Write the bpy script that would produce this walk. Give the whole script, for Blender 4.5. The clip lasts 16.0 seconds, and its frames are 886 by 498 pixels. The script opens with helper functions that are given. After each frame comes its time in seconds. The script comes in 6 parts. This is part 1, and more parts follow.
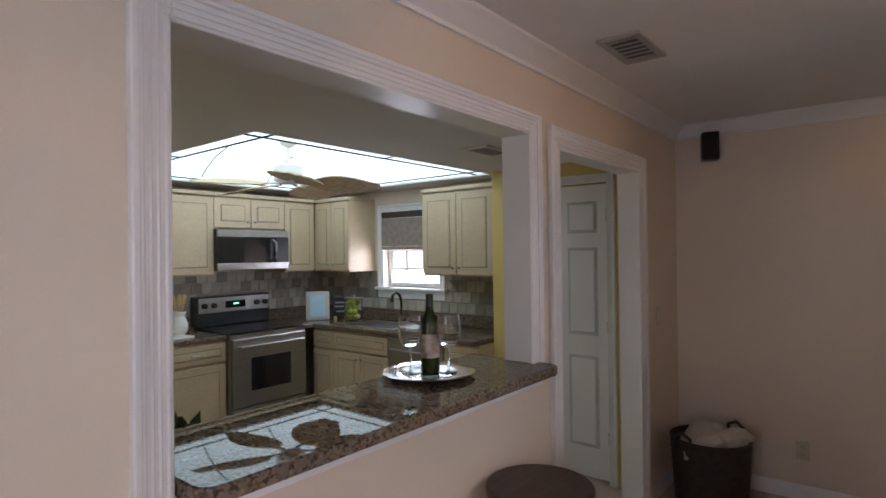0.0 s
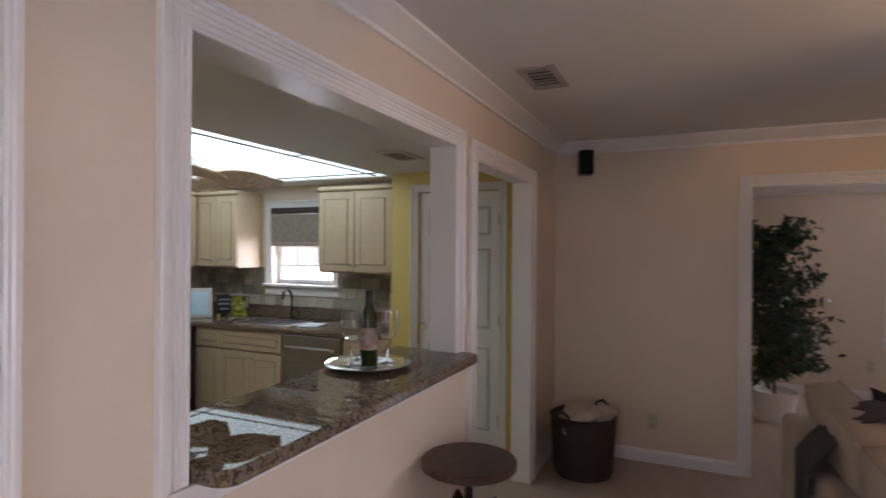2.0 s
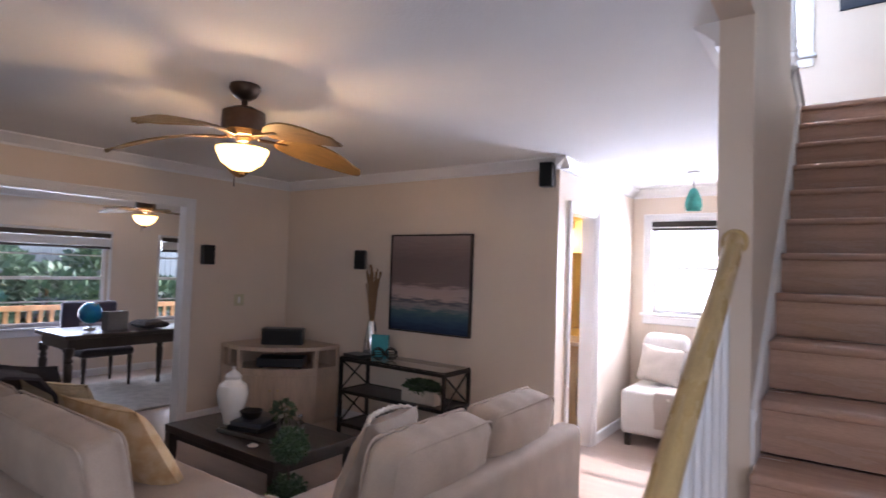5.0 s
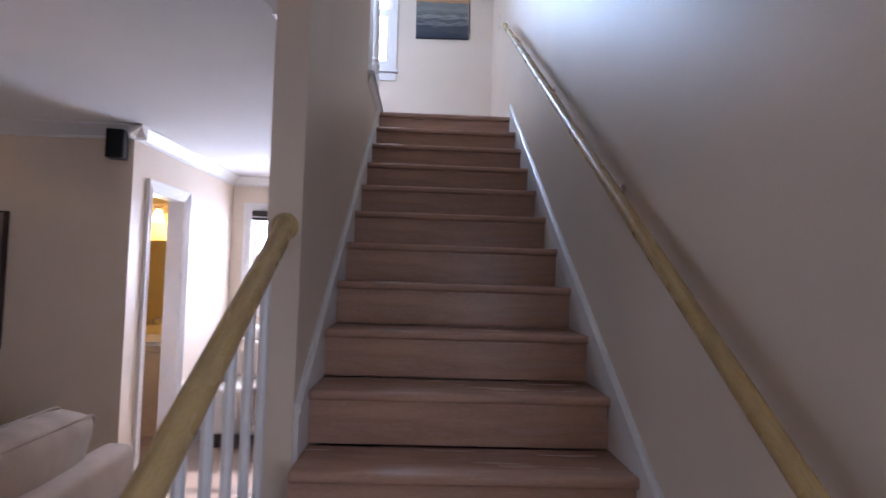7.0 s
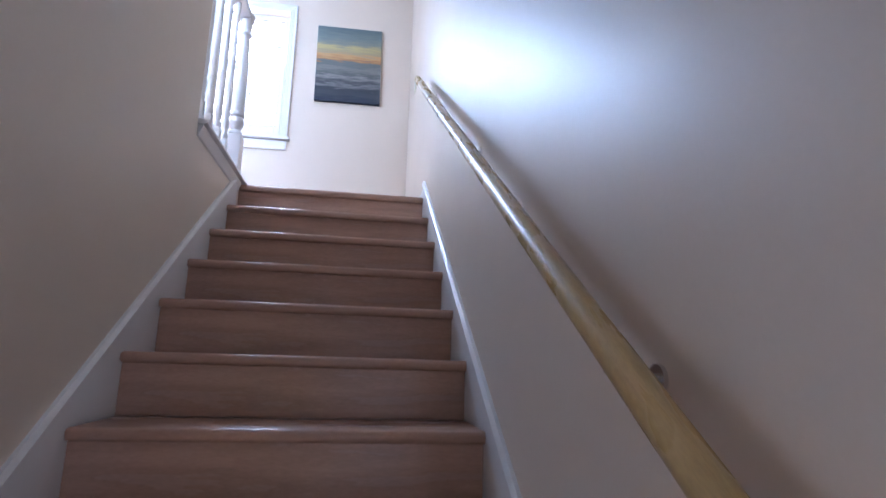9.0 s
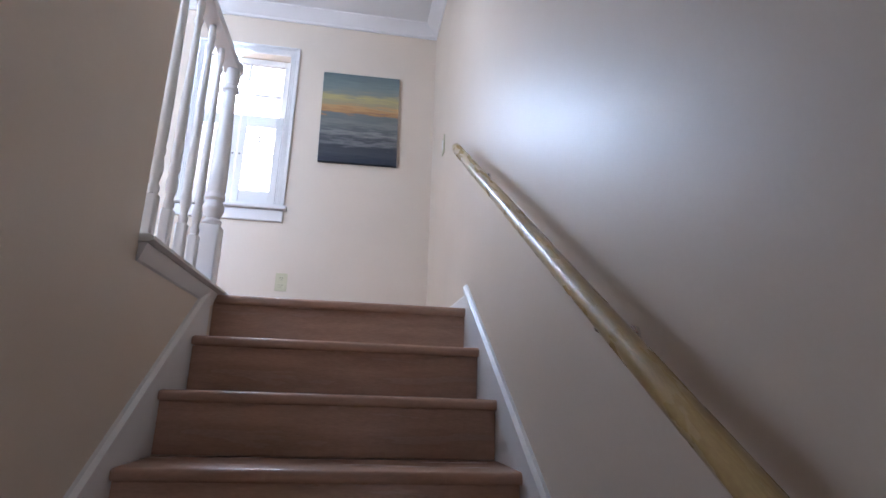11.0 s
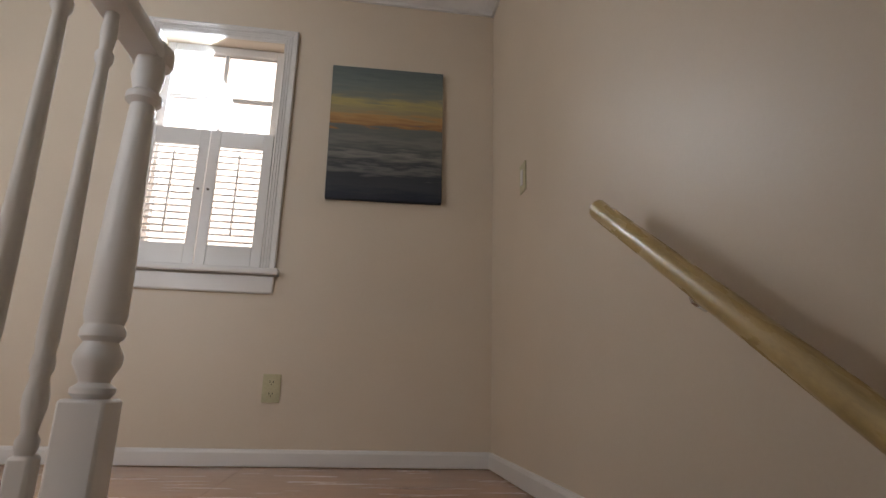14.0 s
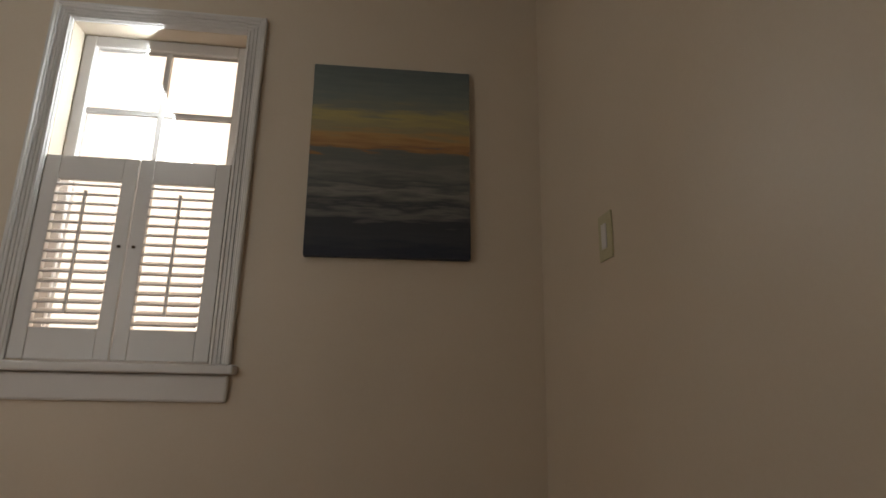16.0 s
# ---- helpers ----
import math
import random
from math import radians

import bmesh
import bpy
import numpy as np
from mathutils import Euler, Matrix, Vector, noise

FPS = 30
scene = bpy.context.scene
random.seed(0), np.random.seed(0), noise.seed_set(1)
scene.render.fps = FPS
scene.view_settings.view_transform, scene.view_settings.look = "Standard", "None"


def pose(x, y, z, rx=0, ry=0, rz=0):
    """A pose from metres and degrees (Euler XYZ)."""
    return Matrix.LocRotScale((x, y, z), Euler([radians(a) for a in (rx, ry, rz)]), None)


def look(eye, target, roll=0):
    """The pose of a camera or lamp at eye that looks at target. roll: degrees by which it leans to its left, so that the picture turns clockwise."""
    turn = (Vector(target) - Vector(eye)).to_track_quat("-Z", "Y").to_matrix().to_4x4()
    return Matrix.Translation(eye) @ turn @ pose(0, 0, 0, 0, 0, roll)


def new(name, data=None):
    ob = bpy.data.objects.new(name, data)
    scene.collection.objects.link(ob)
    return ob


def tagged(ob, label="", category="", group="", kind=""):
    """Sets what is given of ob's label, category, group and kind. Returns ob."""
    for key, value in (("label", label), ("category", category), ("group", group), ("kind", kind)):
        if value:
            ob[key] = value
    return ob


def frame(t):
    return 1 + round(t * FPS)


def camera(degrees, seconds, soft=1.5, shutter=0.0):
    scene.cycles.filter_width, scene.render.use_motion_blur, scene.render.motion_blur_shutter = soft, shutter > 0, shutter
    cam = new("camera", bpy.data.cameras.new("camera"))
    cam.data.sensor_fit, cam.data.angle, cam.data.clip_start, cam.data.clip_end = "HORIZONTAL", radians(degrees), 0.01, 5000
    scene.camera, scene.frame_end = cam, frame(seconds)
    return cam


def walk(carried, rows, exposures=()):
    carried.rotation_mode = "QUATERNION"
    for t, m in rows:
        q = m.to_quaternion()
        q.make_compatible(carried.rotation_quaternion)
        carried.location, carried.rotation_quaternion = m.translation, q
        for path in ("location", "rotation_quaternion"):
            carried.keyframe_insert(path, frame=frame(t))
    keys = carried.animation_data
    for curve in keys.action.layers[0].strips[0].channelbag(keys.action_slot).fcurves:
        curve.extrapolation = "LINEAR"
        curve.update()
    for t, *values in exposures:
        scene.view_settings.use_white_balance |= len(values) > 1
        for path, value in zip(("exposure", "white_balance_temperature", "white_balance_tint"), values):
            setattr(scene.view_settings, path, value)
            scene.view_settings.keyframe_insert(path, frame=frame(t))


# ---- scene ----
cam = camera(77.2, 16.0, shutter=0.3)
PATH = [
    (0, (0.499, -1.182, 1.579), (2.057, 0.072, 1.591), -0.7),
    (0.5, (0.5, -1.03, 1.586), (2.002, 0.291, 1.602), -0.8),
    (1, (0.425, -0.929, 1.572), (1.926, 0.393, 1.585), -0.7),
    (1.5, (0.333, -0.936, 1.583), (1.96, 0.227, 1.59), -0.4),
    (2, (0.165, -1.022, 1.593), (1.986, -0.196, 1.593), 0.4),
    (2.5, (0.013, -1.079, 1.589), (1.976, -0.698, 1.598), 1.0),
    (3, (-0.044, -1.013, 1.585), (1.95, -1.165, 1.603), 1.9),
    (3.5, (-0.143, -0.869, 1.518), (1.711, -1.616, 1.573), 1.9),
    (4, (-0.259, -0.872, 1.482), (1.356, -2.049, 1.567), 2.1),
    (4.5, (-0.327, -0.832, 1.532), (1.065, -2.267, 1.602), 2.1),
    (5, (-0.409, -0.735, 1.534), (0.752, -2.362, 1.607), 1.9),
    (5.2, (-0.463, -0.722, 1.554), (0.586, -2.424, 1.622), 1.9),
    (7.3, (-0.618, -1.22, 1.523), (-0.777, -3.211, 1.62), 1.5),
    (7.5, (-0.682, -1.345, 1.537), (-0.875, -3.333, 1.646), 1.3),
    (8, (-0.756, -1.711, 1.55), (-1.001, -3.69, 1.711), 1.4),
    (8.5, (-0.775, -2.046, 1.695), (-1.051, -4.005, 1.989), 1.4),
    (9, (-0.866, -2.275, 1.849), (-1.159, -4.213, 2.243), 1.7),
    (11.5, (-0.734, -3.227, 2.529), (-1.024, -5.138, 3.04), 1.9),
    (12, (-0.794, -3.418, 2.624), (-1.08, -5.329, 3.138), 1.8),
    (12.5, (-0.736, -3.654, 2.73), (-1.013, -5.567, 3.245), 1.8),
    (13, (-0.703, -3.834, 2.893), (-0.953, -5.754, 3.393), 1.8),
    (13.5, (-0.709, -4.009, 3.011), (-0.964, -5.931, 3.499), 1.7),
    (14, (-0.64, -4.211, 3.103), (-0.892, -6.133, 3.595), 1.6),
    (14.5, (-0.648, -4.367, 3.241), (-0.897, -6.292, 3.723), 1.6),
    (15, (-0.715, -4.55, 3.331), (-0.96, -6.478, 3.805), 1.6),
    (15.5, (-0.642, -4.757, 3.405), (-0.88, -6.683, 3.888), 1.1),
    (16, (-0.656, -4.921, 3.546), (-0.877, -6.849, 4.031), 1.1),
]
walk(cam, [(t, look(eye, target, roll)) for t, eye, target, roll in PATH],
     exposures=[(0.0, 0.05, 6900, 27), (2.0, 0.12, 7150, 29), (3.5, 0.6, 7000, 31), (4.5, 0.54, 6150, 28), (5.2, 0.4, 6050, 26), (7.3, -0.3, 5900, 28), (8.2, 0.2, 5700, 28), (9.0, 0.24, 5600, 26),
                (11.5, -0.65, 6500, 26), (12.5, -1.1, 7100, 27), (13.5, -1.6, 8300, 27), (15.0, -2.3, 9900, 27), (16.0, -2.75, 10400, 26)])

# ---- world and large lights ----
world = bpy.data.worlds.new("world")
scene.world = world
world.use_nodes = True
wn = world.node_tree
sky = wn.nodes.new("ShaderNodeTexSky")
sky.sky_type = "NISHITA"
sky.sun_disc = False
sky.sun_elevation, sky.sun_rotation = radians(41), radians(190)
wn.links.new(sky.outputs[0], wn.nodes["Background"].inputs[0])
wn.nodes["Background"].inputs[1].default_value = 0.15


def lamp(name, kind, m, energy, color, **more):
    d = bpy.data.lights.new(name, kind)
    d.energy, d.color = energy, color
    if "size" in more:
        d.shape, d.size, d.size_y = "RECTANGLE", more["size"], more["size_y"]
    if "angle" in more:
        d.angle = more["angle"]
    if "radius" in more:
        d.shadow_soft_size = more["radius"]
    ob = new(name, d)
    ob.matrix_world = m
    return ob


lamp("sun", "SUN", look((0.40, -8.54, 3.2), (0.70, -6.72, 1.6)), 4.5, (1.0, 0.95, 0.86), angle=radians(0.5))
DAY = (0.70, 0.85, 1.0)
lamp("hall_window_sky", "AREA", look((0.70, -6.84, 1.62), (0.70, -5, 1.2)), 62, DAY, size=0.95, size_y=0.95)
lamp("landing_window_sky", "AREA", look((0.136, -6.83, 4.49), (1.7, -5, 3.7)), 98, (0.50, 0.76, 1.0), size=0.55, size_y=0.5)
lamp("office_window_sky", "AREA", look((7.46, -3.53, 1.25), (5, -3.53, 1.25)), 30, DAY, size=1.25, size_y=1.1)
lamp("front_window_sky", "AREA", look((-1.24, 1.9, 1.4), (1, 1.4, 1.2)), 22, DAY, size=1.5, size_y=1.2)
lamp("kitchen_window_sky", "AREA", look((4.56, 2.44, 1.50), (3, 2.4, 1.2)), 12, DAY, size=0.6, size_y=0.5)
# fill lamp added at an unseen entry window to brighten the living room
lamp("entry_window_sky", "AREA", look((-1.28, -0.80, 1.4), (1, -0.9, 1.2)), 11, DAY, size=1.0, size_y=1.1)
# fill lamp added in an unseen north opening to brighten the landing wall
lamp("upper_hall_window_sky", "AREA", look((1.0, -4.44, 4.2), (0.9, -6, 3.7)), 40, (0.55, 0.78, 1.0), size=0.8, size_y=0.9)
WARM = (1.0, 0.72, 0.40)


# glowing sheets far off on both sides, added so the windows burn out white


def glow_sheet(name, x0, y0, x1, y1, glow):
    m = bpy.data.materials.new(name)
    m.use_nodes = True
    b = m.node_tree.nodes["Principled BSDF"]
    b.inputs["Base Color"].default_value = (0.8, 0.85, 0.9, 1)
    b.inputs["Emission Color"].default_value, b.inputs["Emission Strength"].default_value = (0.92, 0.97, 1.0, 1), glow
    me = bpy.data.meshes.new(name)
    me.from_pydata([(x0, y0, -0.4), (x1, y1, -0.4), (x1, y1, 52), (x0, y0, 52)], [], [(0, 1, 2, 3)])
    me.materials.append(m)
    return tagged(new(name, me), "glowing white sheet standing in for bright distant sky", "backdrop", kind="structure")


glow_sheet("backdrop_front", -60, -70, 60, -70, 12.0)
glow_sheet("backdrop_garden", 75, -60, 75, 60, 0.9)

# ---- materials ----
def mat(name, col, rough=0.5, metal=0.0, var=0.10, scale=3.0, bump=0.05, bscale=90.0, col2=None, fine=0.04, trans=0.0, emit=0.0, sheen=0.0,
        stretch=(1, 1, 1), coat=0.0):
    m = bpy.data.materials.new(name)
    m.use_nodes = True
    t = m.node_tree
    b = t.nodes["Principled BSDF"]
    b.inputs["Roughness"].default_value, b.inputs["Metallic"].default_value = rough, metal
    b.inputs["Transmission Weight"].default_value = trans
    b.inputs["Sheen Weight"].default_value = sheen
    b.inputs["Coat Weight"].default_value = coat
    co = t.nodes.new("ShaderNodeTexCoord")
    mp = t.nodes.new("ShaderNodeMapping")
    mp.inputs["Scale"].default_value = stretch
    t.links.new(co.outputs["Object"], mp.inputs[0])
    n1, n2 = t.nodes.new("ShaderNodeTexNoise"), t.nodes.new("ShaderNodeTexNoise")
    n1.inputs["Scale"].default_value, n1.inputs["Detail"].default_value = scale, 4
    n2.inputs["Scale"].default_value, n2.inputs["Detail"].default_value = bscale, 3
    for n in (n1, n2):
        t.links.new(mp.outputs[0], n.inputs["Vector"])
    ramp = t.nodes.new("ShaderNodeMix")
    ramp.data_type = "RGBA"
    c2 = col2 or tuple(c * (1 - var * 2) for c in col)
    ramp.inputs[6].default_value, ramp.inputs[7].default_value = (*col, 1), (*c2, 1)
    spread = t.nodes.new("ShaderNodeMapRange")
    spread.inputs[1].default_value, spread.inputs[2].default_value = 0.35, 0.65
    t.links.new(n1.outputs[0], spread.inputs[0])
    t.links.new(spread.outputs[0], ramp.inputs[0])
    grain = t.nodes.new("ShaderNodeMix")
    grain.data_type, grain.blend_type = "RGBA", "OVERLAY"
    grain.inputs[0].default_value = fine * 4
    t.links.new(ramp.outputs[2], grain.inputs[6])
    t.links.new(n2.outputs[0], grain.inputs[7])
    t.links.new(grain.outputs[2], b.inputs["Base Color"])
    wear = t.nodes.new("ShaderNodeMapRange")
    wear.inputs[3].default_value, wear.inputs[4].default_value = max(rough - 0.06, 0.0), min(rough + 0.06, 1.0)
    t.links.new(n1.outputs[0], wear.inputs[0])
    t.links.new(wear.outputs[0], b.inputs["Roughness"])
    if bump:
        bp = t.nodes.new("ShaderNodeBump")
        bp.inputs["Strength"].default_value, bp.inputs["Distance"].default_value = bump, 0.01
        t.links.new(n2.outputs[0], bp.inputs["Height"])
        t.links.new(bp.outputs[0], b.inputs["Normal"])
    if emit:
        b.inputs["Emission Color"].default_value, b.inputs["Emission Strength"].default_value = (*col, 1), emit
    return m


def glass_mat(name, col=(1, 1, 1), rough=0.0, ior=1.45):
    m = bpy.data.materials.new(name)
    m.use_nodes = True
    b = m.node_tree.nodes["Principled BSDF"]
    b.inputs["Base Color"].default_value = (*col, 1)
    b.inputs["Roughness"].default_value, b.inputs["Transmission Weight"].default_value, b.inputs["IOR"].default_value = rough, 1.0, ior
    return m


def glow_mat(name, col, strength):
    m = bpy.data.materials.new(name)
    m.use_nodes = True
    b = m.node_tree.nodes["Principled BSDF"]
    b.inputs["Base Color"].default_value = (*col, 1)
    b.inputs["Roughness"].default_value = 0.4
    b.inputs["Emission Color"].default_value, b.inputs["Emission Strength"].default_value = (*col, 1), strength
    return m


M_WALL = mat("cream_wall_paint", (0.76, 0.64, 0.525), 0.43, var=0.03, scale=1.2, bump=0.035, bscale=130, fine=0.01)
M_YELLOW = mat("yellow_wall_paint", (0.76, 0.58, 0.20), 0.5, var=0.03, scale=1.2, bump=0.08, bscale=130, fine=0.01)
FAN_TURN = -104
M_CEIL = mat("white_ceiling_paint", (0.80, 0.79, 0.78), 0.8, var=0.03, scale=1.0, bump=0.12, bscale=70, fine=0.01)
M_TRIM = mat("white_gloss_trim", (0.82, 0.80, 0.79), 0.32, var=0.03, scale=2.0, bump=0.02, bscale=40, fine=0.01)
M_FLOOR = mat("pale_wood_laminate", (0.45, 0.34, 0.275), 0.30, var=0.05, scale=2.0, bump=0.0, bscale=40, stretch=(1, 6, 1), fine=0.02)
M_STEP = mat("beige_stair_laminate", (0.54, 0.33, 0.24), 0.26, var=0.10, scale=3.0, bump=0.03, bscale=50, stretch=(1, 9, 9), fine=0.06)
M_KFLOOR = mat("kitchen_tile", (0.55, 0.47, 0.38), 0.35, var=0.1)
M_OAK = mat("golden_oak_rail", (0.60, 0.42, 0.185), 0.28, var=0.12, scale=6, bump=0.04, bscale=80, stretch=(8, 1, 1), fine=0.05)
M_CAB = mat("cream_cabinet_paint", (0.62, 0.48, 0.32), 0.42, var=0.05, scale=4, bump=0.02, bscale=60)
M_GLAZE = mat("brown_glaze", (0.38, 0.30, 0.20), 0.5)
M_STEEL = mat("brushed_steel", (0.46, 0.45, 0.44), 0.32, 1.0, var=0.05, bump=0.03, bscale=120, stretch=(1, 1, 14))
M_CHROME = mat("polished_chrome", (0.75, 0.75, 0.76), 0.14, 1.0, var=0.02, bump=0.0)
M_BLACK = mat("black_plastic", (0.018, 0.018, 0.020), 0.35, var=0.1, bump=0.04, bscale=200)
M_BGLASS = mat("black_glass", (0.012, 0.012, 0.014), 0.06, var=0.05, bump=0.0)
M_ESP = mat("espresso_wood", (0.035, 0.022, 0.016), 0.32, var=0.15, scale=5, bump=0.03, stretch=(1, 8, 1))
M_BRONZE = mat("oil_rubbed_bronze", (0.09, 0.055, 0.035), 0.38, 0.7, var=0.15, scale=8, bump=0.03)
M_IRON = mat("dark_iron", (0.045, 0.038, 0.033), 0.45, 0.8, var=0.15, bump=0.06)
M_SOFA = mat("beige_sofa_fabric", (0.47, 0.365, 0.285), 0.9, var=0.07, scale=6, bump=0.35, bscale=260, fine=0.05, sheen=0.08)
M_GREY = mat("charcoal_throw", (0.055, 0.043, 0.043), 0.95, var=0.15, bump=0.5, bscale=180)
M_TAN = mat("tan_pattern_fabric", (0.50, 0.31, 0.14), 0.9, var=0.1, scale=14, bump=0.4, bscale=220, col2=(0.60, 0.44, 0.26))
M_WHITE = mat("white_glazed_ceramic", (0.80, 0.77, 0.72), 0.18, var=0.04, bump=0.0)
M_LEAF = mat("green_leaves", (0.045, 0.085, 0.028), 0.55, var=0.2, scale=20, bump=0.1, col2=(0.02, 0.045, 0.015))
M_WICKER = mat("dark_woven_wicker", (0.045, 0.026, 0.020), 0.6, var=0.2, scale=30, bump=0.6, bscale=160)
M_LINEN = mat("pale_linen", (0.62, 0.54, 0.47), 0.9, var=0.08, bump=0.4, bscale=160)
M_GLASS = glass_mat("clear_glass")
M_RUG = mat("ivory_shag_rug", (0.60, 0.56, 0.52), 0.95, var=0.1, scale=12, bump=0.8, bscale=160)
M_STOOL = mat("walnut_stool_seat", (0.085, 0.047, 0.032), 0.42, var=0.15, scale=5, bump=0.04, stretch=(1, 9, 1))
M_PINK = mat("washed_pine", (0.58, 0.44, 0.33), 0.5, var=0.08, scale=5, bump=0.05, stretch=(8, 1, 1))
M_BLADE = mat("palm_leaf_blade", (0.24, 0.14, 0.045), 0.5, var=0.15, scale=14, bump=0.25, bscale=60, stretch=(1, 8, 1))
M_KBLADE = mat("woven_palm_blade", (0.66, 0.48, 0.28), 0.55, var=0.15, scale=20, bump=0.3, bscale=90)
M_TEAL = mat("teal_glass_cover", (0.05, 0.36, 0.42), 0.4, var=0.1)
M_PANEL = glow_mat("light_panel", (0.64, 0.90, 1.0), 1.55)
M_BULB = glow_mat("warm_bowl_glass", (1.0, 0.60, 0.17), 4.0)
M_BULB2 = glow_mat("warm_shade_glass", (1.0, 0.78, 0.46), 6.0)


def granite():
    m = bpy.data.materials.new("speckled_granite")
    m.use_nodes = True
    t = m.node_tree
    b = t.nodes["Principled BSDF"]
    b.inputs["Roughness"].default_value = 0.015
    b.inputs["Specular IOR Level"].default_value = 0.30
    co = t.nodes.new("ShaderNodeTexCoord")
    v, n = t.nodes.new("ShaderNodeTexVoronoi"), t.nodes.new("ShaderNodeTexNoise")
    v.inputs["Scale"].default_value = 125
    n.inputs["Scale"].default_value, n.inputs["Detail"].default_value = 44, 6
    for q in (v, n):
        t.links.new(co.outputs["Object"], q.inputs["Vector"])
    mixv = t.nodes.new("ShaderNodeMix")
    mixv.inputs[0].default_value = 0.55
    t.links.new(v.outputs["Color"], mixv.inputs[2])
    t.links.new(n.outputs[0], mixv.inputs[3])
    r = t.nodes.new("ShaderNodeValToRGB")
    e = r.color_ramp.elements
    e[0].position, e[0].color = 0.30, (0.05, 0.037, 0.030, 1)
    e[1].position, e[1].color = 0.74, (0.30, 0.24, 0.18, 1)
    for p, c in ((0.43, (0.12, 0.08, 0.055, 1)), (0.52, (0.25, 0.18, 0.12, 1)), (0.62, (0.16, 0.135, 0.115, 1))):
        k = e.new(p)
        k.color = c
    t.links.new(mixv.outputs[0], r.inputs[0])
    t.links.new(r.outputs[0], b.inputs["Base Color"])
    return m


M_GRANITE = granite()


def painting_mat(name, stops, axis_lo, axis_hi, wob, streak, rough=0.6):
    """Bands of colour up the height of a canvas, broken by brush strokes."""
    m = bpy.data.materials.new(name)
    m.use_nodes = True
    t = m.node_tree
    b = t.nodes["Principled BSDF"]
    b.inputs["Roughness"].default_value = rough
    co = t.nodes.new("ShaderNodeTexCoord")
    sep = t.nodes.new("ShaderNodeSeparateXYZ")
    t.links.new(co.outputs["Object"], sep.inputs[0])
    mp = t.nodes.new("ShaderNodeMapping")
    mp.inputs["Scale"].default_value = (3, 3, streak)
    t.links.new(co.outputs["Object"], mp.inputs[0])
    n = t.nodes.new("ShaderNodeTexNoise")
    n.inputs["Scale"].default_value, n.inputs["Detail"].default_value = 2.2, 7
    t.links.new(mp.outputs[0], n.inputs["Vector"])
    mr = t.nodes.new("ShaderNodeMapRange")
    mr.inputs[1].default_value, mr.inputs[2].default_value = axis_lo, axis_hi
    t.links.new(sep.outputs[2], mr.inputs[0])
    ma = t.nodes.new("ShaderNodeMath")
    ma.operation = "MULTIPLY_ADD"
    ma.inputs[1].default_value, ma.inputs[2].default_value = wob, -wob / 2
    t.links.new(n.outputs[0], ma.inputs[0])
    ad = t.nodes.new("ShaderNodeMath")
    t.links.new(mr.outputs[0], ad.inputs[0])
    t.links.new(ma.outputs[0], ad.inputs[1])
    r = t.nodes.new("ShaderNodeValToRGB")
    e = r.color_ramp.elements
    e[0].position, e[0].color = stops[0][0], (*stops[0][1], 1)
    e[1].position, e[1].color = stops[-1][0], (*stops[-1][1], 1)
    for p, c in stops[1:-1]:
        e.new(p).color = (*c, 1)
    t.links.new(ad.outputs[0], r.inputs[0])
    t.links.new(r.outputs[0], b.inputs["Base Color"])
    bp = t.nodes.new("ShaderNodeBump")
    bp.inputs["Strength"].default_value, bp.inputs["Distance"].default_value = 0.3, 0.01
    t.links.new(n.outputs[0], bp.inputs["Height"])
    t.links.new(bp.outputs[0], b.inputs["Normal"])
    return m


# ---- mesh helpers ----
def part(name, bm, material, parent=None, label="", smooth=False):
    me = bpy.data.meshes.new(name)
    bmesh.ops.recalc_face_normals(bm, faces=bm.faces[:])
    bm.to_mesh(me)
    bm.free()
    me.materials.append(material)
    if smooth:
        for p in me.polygons:
            p.use_smooth = True
        me.set_sharp_from_angle(angle=radians(38))
    ob = new(name, me)
    if parent:
        ob.parent = parent
    if label:
        ob["label"] = label
    return ob


def thing(name, label, category, m=None, group="", kind=""):
    ob = new(name)
    ob.empty_display_size = 0.1
    if m is not None:
        ob.matrix_world = m
    return tagged(ob, label, category, group, kind)


def box(x0, y0, z0, x1, y1, z1, bevel=0.0, bm=None, seg=2):
    bm = bm or bmesh.new()
    r = bmesh.ops.create_cube(bm, size=1)
    vs = r["verts"]
    for v in vs:
        v.co = Vector(((x0 + x1) / 2 + v.co.x * (x1 - x0), (y0 + y1) / 2 + v.co.y * (y1 - y0), (z0 + z1) / 2 + v.co.z * (z1 - z0)))
    if bevel:
        es = list({e for v in vs for e in v.link_edges})
        bmesh.ops.bevel(bm, geom=es, offset=bevel, segments=seg, affect="EDGES", profile=0.5)
    return bm


def lathe(profile, segs=24, bm=None, at=(0, 0, 0)):
    """Turn rows of (radius, height) round the z axis."""
    bm = bm or bmesh.new()
    rings = []
    for r, z in profile:
        rings.append([bm.verts.new((at[0] + r * math.cos(2 * math.pi * k / segs), at[1] + r * math.sin(2 * math.pi * k / segs), at[2] + z)) for k in range(segs)])
    for a, b in zip(rings, rings[1:]):
        for k in range(segs):
            bm.faces.new((a[k], a[(k + 1) % segs], b[(k + 1) % segs], b[k]))
    for ring in (rings[0], rings[-1]):
        if (ring[0].co - ring[segs // 2].co).length > 1e-4:
            bm.faces.new(ring)
    return bm


